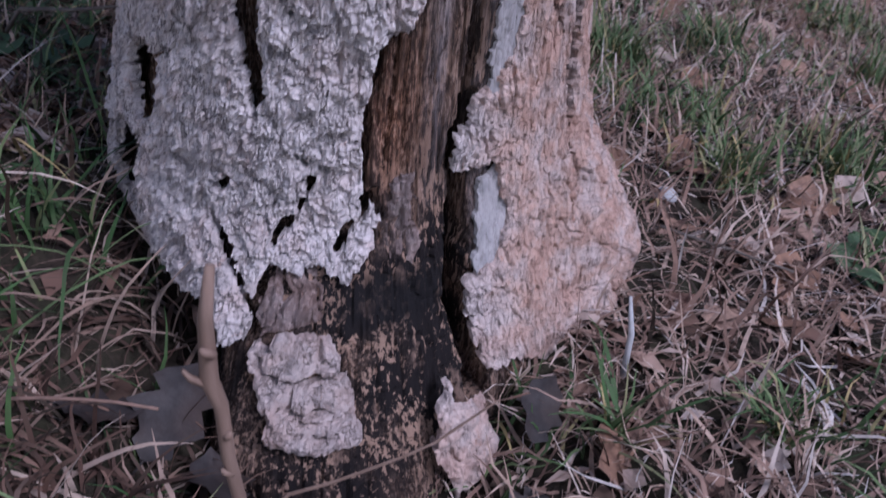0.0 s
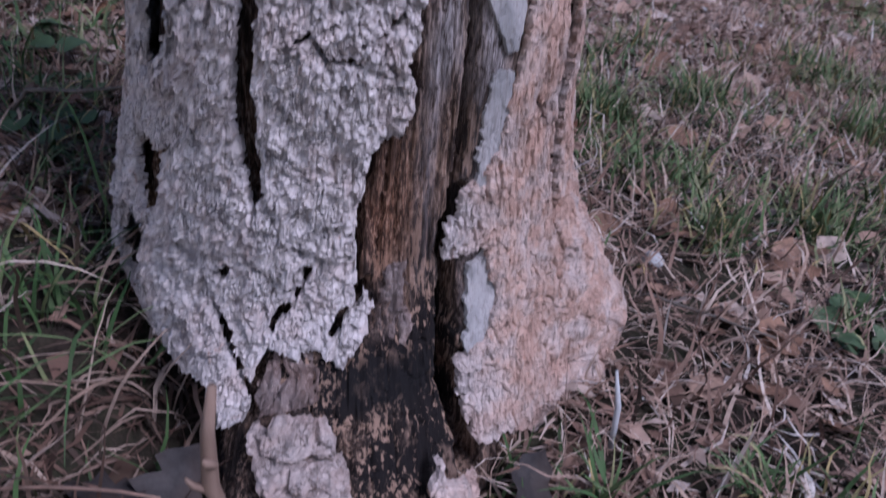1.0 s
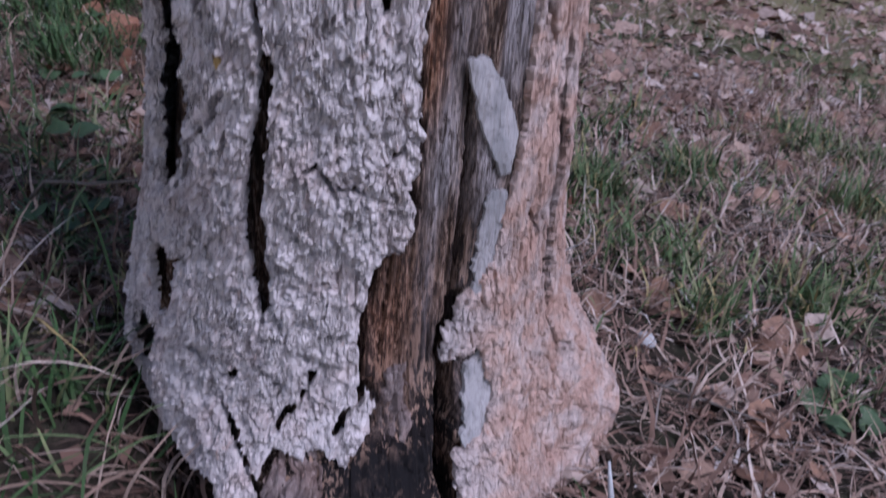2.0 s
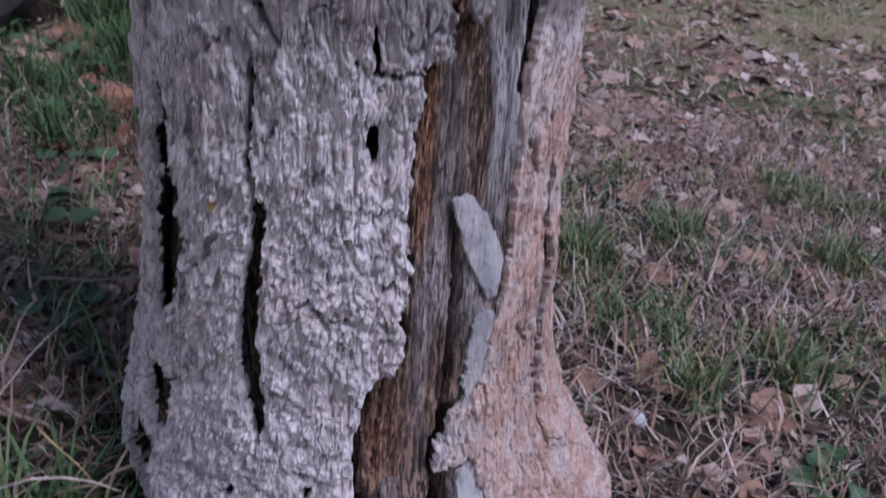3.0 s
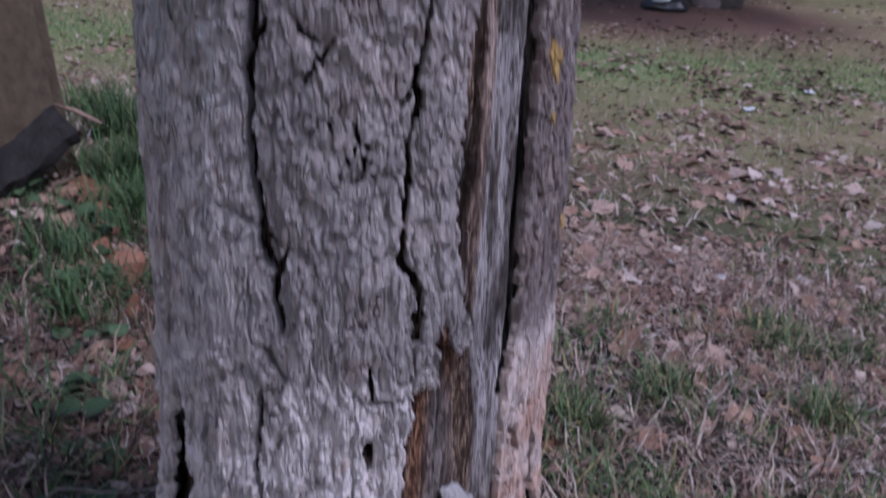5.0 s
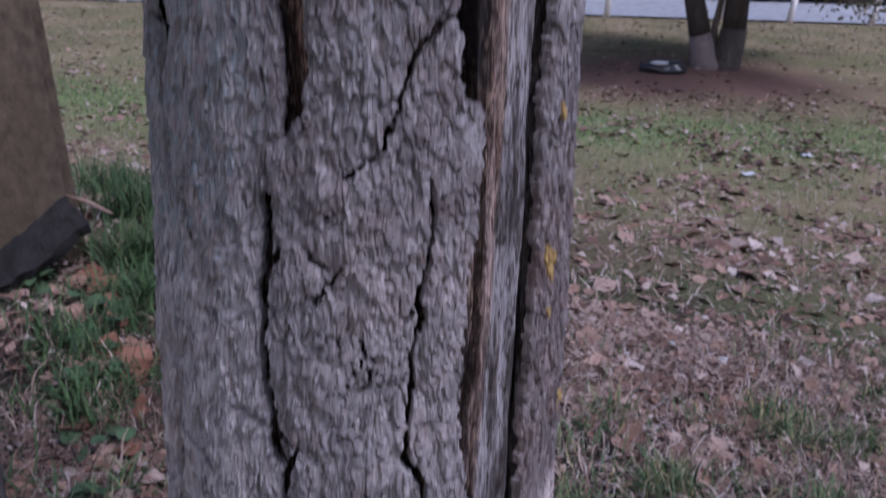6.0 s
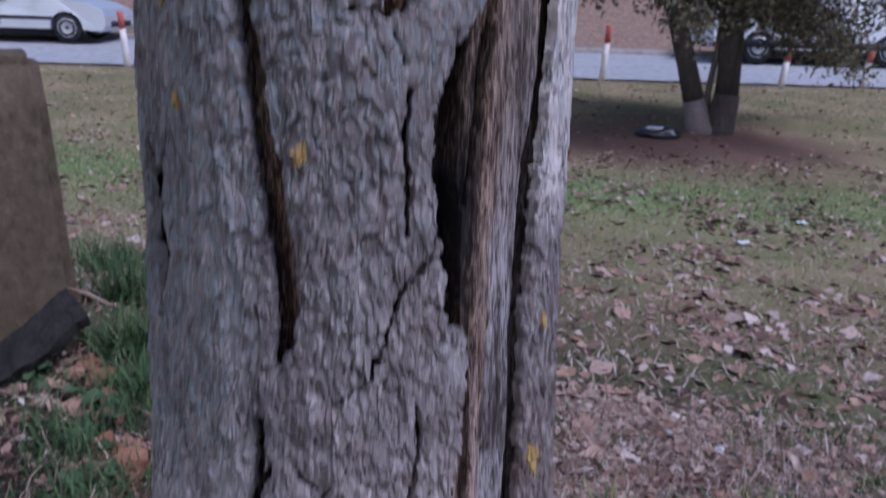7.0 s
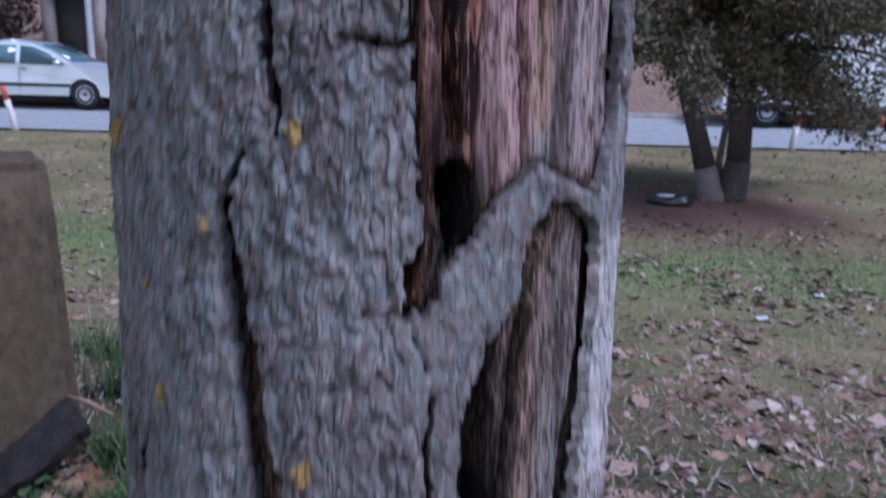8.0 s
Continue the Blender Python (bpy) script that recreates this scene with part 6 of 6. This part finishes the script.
def leaf_mesh(seed, lobes, length, curl=1.0, fold=1.0):
    """A curled dry leaf with a lobed edge, a midrib fold and a short stalk."""
    rnd = random.Random(seed)
    bm = bmesh.new()
    n = 11
    spine, left, right = [], [], []
    bend, cup = curl * rnd.uniform(0.4, 1.3), fold * rnd.uniform(0.2, 0.9)
    for i in range(n):
        s = i / (n - 1)
        w = math.sin(math.pi * min(1, s * 0.98 + 0.02)) ** 0.7 * 0.33 * (1 + 0.30 * math.sin(s * lobes * 2 * math.pi)) + 0.01
        x = length * (s - 0.5)
        z = length * (0.22 * bend * (s - 0.5) ** 2 * 2 + 0.03 * math.sin(7 * s + seed))
        spine.append(bm.verts.new((x, 0, z)))
        for row, sg in ((left, 1), (right, -1)):
            k = w * rnd.uniform(0.85, 1.12)
            row.append((bm.verts.new((x, sg * k * length * 0.5, z + 0.10 * cup * length * k)), bm.verts.new((x + 0.02 * length, sg * k * length, z + 0.55 * cup * length * k * k + length * rnd.uniform(-0.02, 0.03)))))
    for i in range(n - 1):
        for row, sg in ((left, 1), (right, -1)):
            q1 = (spine[i], spine[i + 1], row[i + 1][0], row[i][0])
            q2 = (row[i][0], row[i + 1][0], row[i + 1][1], row[i][1])
            for q in (q1, q2):
                bm.faces.new(q if sg < 0 else q[::-1])
    stalk = bmesh.new()
    tube(stalk, [(-0.5 * length, 0, length * 0.11), (-0.64 * length, 0.02 * length, length * 0.08), (-0.78 * length, 0.06 * length, length * 0.09)], [0.0009, 0.0008, 0.0006], 4)
    made = []
    for name, form in (("blade", bm), ("stalk", stalk)):
        for f in form.faces:
            f.smooth = True
        me = bpy.data.meshes.new(name)
        form.to_mesh(me)
        form.free()
        me.materials.append(LEAF)
        made.append(me)
    return made


def lay_leaf(pair, at, label):
    leaf = new("fallen_leaf")
    leaf.matrix_basis = at
    leaf.empty_display_size = 0.02
    tagged(leaf, label, "leaf", "fallen leaves")
    for me in pair:
        attach(new(me.name.split(".")[0], me), leaf)


def build_leaves():
    rng = np.random.default_rng(29)
    meshes = [leaf_mesh(k, l, 0.06) for k, l in ((1, 3), (2, 0.5), (3, 2.5), (4, 0.5), (5, 4))]
    placed = [(0.30, 0.65, 1.05), (0.29, 0.82, 0.8), (0.39, 0.72, 0.75), (0.78, 1.39, 1.3), (0.35, 0.96, 0.8), (0.48, 0.92, 0.9), (0.36, 0.78, 0.8), (0.50, 0.95, 0.9),
              (2.28, 4.36, 2.0), (0.23, 1.25, 0.9), (0.56, 2.14, 1.1), (0.45, 1.34, 1.1), (0.59, 1.17, 0.9), (0.65, 2.62, 1.3), (1.3, 2.23, 1.4), (0.76, 1.89, 1.2), (0.67, 1.45, 1.1), (0.34, 1.14, 0.8), (-1.10, 2.28, 1.3), (-1.0, 2.2, 1.2), (-1.01, 2.1, 1.2), (-0.61, 1.13, 0.8), (-0.51, 0.97, 0.8), (-0.85, 1.9, 1.1), (-0.75, 1.75, 1.1)]
    for k in range(300):
        y = rng.uniform(0.3, 5.0)
        x = rng.uniform(0.12 * y + 0.1, 0.75 * y + 0.3) if rng.random() < 0.62 else -rng.uniform(0.1 * y + 0.2, 0.6 * y + 0.3)
        if outside_trunk(np.array(x), np.array(y), 0.03) and (x > 0 or y > 1.2 or k % 3 == 0):
            placed.append((x, y, rng.uniform(0.4, 1.15) * (1 + 0.12 * y)))
    for k in range(46):
        y = rng.uniform(0.75, 2.6)
        placed.append((-rng.uniform(0.24 * y + 0.22, 0.5 * y + 0.25), y, rng.uniform(0.7, 1.3) * (1 + 0.12 * y)))
    for x, y, s in placed:
        at = pose(x, y, float(ground_at(x, y)) + 0.008, rng.uniform(-25, 25), rng.uniform(-25, 25), rng.uniform(0, 360)) @ Matrix.Diagonal((s, s, s, 1))
        lay_leaf(meshes[int(rng.integers(len(meshes)))], at, "curled dry brown leaf lying in the grass")
    dark = [leaf_mesh(k, 3, 0.06, 1.5, 1.2) for k in (11, 12)]
    for me in dark[0] + dark[1]:
        me.materials[0] = DARK_LEAF
    for k, (x, y, z, rx, ry, rz, s) in enumerate(((-0.225, 0.475, 0.02, 28, -35, 60, 1.5), (-0.175, 0.42, 0.0, 24, 14, 120, 1.2), (-0.28, 0.46, 0.03, -20, 14, 10, 1.1), (0.095, 0.515, 0.005, 35, -25, 70, 1.1), (0.08, 0.43, -0.03, 24, 10, 40, 0.9))):
        lay_leaf(dark[k % 2], pose(x, y, z, rx, ry, rz) @ Matrix.Diagonal((s, s, s, 1)), "large dark damp dead leaf at the foot of the trunk")
    rusty = [leaf_mesh(k, l, 0.06, 1.2, 1.0) for k, l in ((21, 3), (22, 0.5), (23, 2))]
    for me in rusty[0] + rusty[1] + rusty[2]:
        me.materials[0] = RUST_LEAF
    for k, (x, y, s) in enumerate(((0.23, 1.26, 0.75), (-0.75, 1.82, 1.5), (-0.66, 1.60, 1.2), (-0.63, 1.45, 1.1), (-0.88, 2.01, 1.5), (-1.07, 2.34, 1.5), (-0.76, 1.49, 1.2), (-0.73, 1.77, 1.4), (-0.81, 2.30, 1.4), (-0.92, 2.12, 1.6), (-0.84, 1.88, 1.3), (-0.70, 1.70, 1.1), (-0.51, 1.04, 0.7), (-1.0, 2.25, 1.6), (0.91, 4.33, 1.8))):
        at = pose(x, y, float(ground_at(x, y)) + 0.022, rng.uniform(-35, 35), rng.uniform(-35, 35), rng.uniform(0, 360)) @ Matrix.Diagonal((s, s, s, 1))
        lay_leaf(rusty[k % 3], at, "curled rusty red-brown leaf lying on the grass")
    # crumbs of leaves and wood that nobody could count
    pts = []
    for n, x0, x1, y0, y1, size in ((36000, -1.4, 2.0, -0.6, 2.6, 0.027), (16000, 0.12, 1.9, 0.35, 2.8, 0.045), (1500, 0.25, 1.9, 0.8, 3.2, 0.075), (5000, -1.3, -0.2, 0.4, 2.6, 0.05), (26000, -4, 6, 2.4, 9, 0.065), (3600, -3.5, 5, 2.0, 7.5, 0.12), (7000, -10, 11, 7, 14.3, 0.08)):
        x, y = scatter(rng, n, x0, x1, y0, y1, lambda x, y: thin(x, y) * np.where((x < -0.1) & (y < 0.75), 0.15, np.where((x < -0.1) & (y > 1.6), 0.5, 1.0)) * (0.45 + 0.55 * wedge(x, y)) * np.clip(0.35 + 1.1 * fbm(x / 0.5, y / 0.5, 2, 111), 0.06, 1))
        m = len(x)
        p = np.stack([x, y, ground_at(x, y) + rng.uniform(0.001, 0.010, m)], 1)
        w = rng.uniform(0, 2 * math.pi, m)
        L = size * rng.uniform(0.3, 1.3, m)
        d = np.stack([np.cos(w), np.sin(w), rng.uniform(-0.3, 0.5, m)], 1) * L[:, None]
        s = np.stack([-np.sin(w), np.cos(w), rng.uniform(-0.4, 0.4, m)], 1) * (L * rng.uniform(0.15, 0.45, m))[:, None]
        up = np.array([0, 0, 1]) * (L * 0.2)[:, None]
        pts.append(np.stack([p - d * 0.5, p + s + up, p + d * 0.5, p - s + up * 0.4], 1).reshape(-1, 3))
    v = np.concatenate(pts)
    tagged(new("leaf_litter", raw_mesh("leaf_litter", v, np.arange(len(v)).reshape(-1, 4), LITTER)), "broken brown leaf litter and wood crumbs", "leaf litter", kind="stuff")


WEED = make_plain("weed_leaf", (0.05, 0.085, 0.04), (0.09, 0.14, 0.065), 60, 0.6, c2=(0.04, 0.06, 0.035))
STONE = make_plain("pale_stone", (0.40, 0.40, 0.42), (0.55, 0.55, 0.57), 90, 0.9, bump_by=0.001)


def build_weeds():
    rnd = random.Random(12)
    spots = ((0.53, 0.79, 0.045), (0.58, 0.84, 0.035), (-0.52, 0.95, 0.05), (-0.62, 1.22, 0.06), (-0.70, 1.45, 0.06), (-0.88, 1.95, 0.07), (-0.98, 2.12, 0.07), (-0.55, 1.10, 0.05), (-0.80, 1.75, 0.06), (-1.12, 2.2, 0.07))
    for x, y, r in spots:
        plant = thing("weed_plant", (x, y, float(ground_at(x, y))), "low green weed with round leaves among the grass", "plant", "low weeds")
        for k in range(rnd.randint(5, 9)):
            w, reach, size = rnd.uniform(0, 6.28), r * rnd.uniform(0.4, 1.2), r * rnd.uniform(0.28, 0.5)
            tip = Vector((reach * math.cos(w), reach * math.sin(w), r * rnd.uniform(0.25, 0.8)))
            bm = bmesh.new()
            side = Vector((-math.sin(w), math.cos(w), rnd.uniform(-0.3, 0.3)))
            out = Vector((math.cos(w), math.sin(w), rnd.uniform(-0.5, 0.2)))
            mid = bm.verts.new(tip)
            ring = []
            for q in range(12):
                v = 2 * math.pi * q / 12
                dent = 1 - 0.25 * max(0.0, math.cos(v - math.pi)) ** 6
                p = tip + (out * math.cos(v) + side * math.sin(v) * 0.9) * size * dent
                ring.append(bm.verts.new(p + Vector((0, 0, size * 0.22 * math.cos(2 * v)))))
            for q in range(12):
                bm.faces.new((mid, ring[q], ring[(q + 1) % 12]))
            tube(bm, [(0, 0, -0.005), tuple(tip * 0.6), tuple(tip)], [0.0012, 0.001, 0.0008], 4)
            part("leaf", bm, WEED, plant)


def build_scraps():
    rnd = random.Random(4)
    for x, y, s in ((0.292, 0.894, 0.016), (0.62, 2.30, 0.016), (0.55, 2.05, 0.014), (0.80, 2.42, 0.02), (0.95, 2.35, 0.018), (0.50, 2.25, 0.014), (0.68, 2.15, 0.012)):
        ob = thing("pale_chip", (x, y, float(ground_at(x, y))), "small pale chip of stone lying in the grass", "stone", "pale chips")
        bm = bmesh.new()
        bmesh.ops.create_icosphere(bm, subdivisions=2, radius=s)
        for v in bm.verts:
            v.co = v.co * (1 + 0.5 * noise.noise(v.co * 60 + Vector((x * 9, y * 7, 0))))
            v.co.z = v.co.z * 0.45 + s * 0.35
        part("chip_body", bm, STONE, ob)
    for x, y, s in ((2.42, 5.87, 0.05), (3.2, 6.6, 0.04)):
        ob = thing("paper_scrap", (x, y, float(ground_at(x, y))), "small crumpled white paper scrap on the lawn", "paper", "paper scraps")
        bm = bmesh.new()
        bmesh.ops.create_grid(bm, x_segments=6, y_segments=6, size=s)
        for v in bm.verts:
            v.co.z = 0.02 + 0.03 * abs(noise.noise(v.co * 25 + Vector((x, y, 0))))
        bmesh.ops.solidify(bm, geom=bm.faces[:], thickness=0.002)
        part("scrap_sheet", bm, PAPER, ob)
    # a pale folded stalk beside the root
    ob = thing("dry_stalk", (0.172, 0.585, float(ground_at(0.172, 0.585))), "pale bluish dry stalk leaning by the root", "stalk")
    z = ob.matrix_basis.translation.z
    bm = bmesh.new()
    tube(bm, [(0.01, -0.02, -0.01), (0.012, 0.0, 0.04 - z), (0.006, 0.015, 0.075 - z)], [0.0030, 0.0034, 0.0014], 6, 0.15)
    part("stalk_body", bm, STONE, ob)


build_weeds()
build_scraps()
build_grass()
build_leaves()
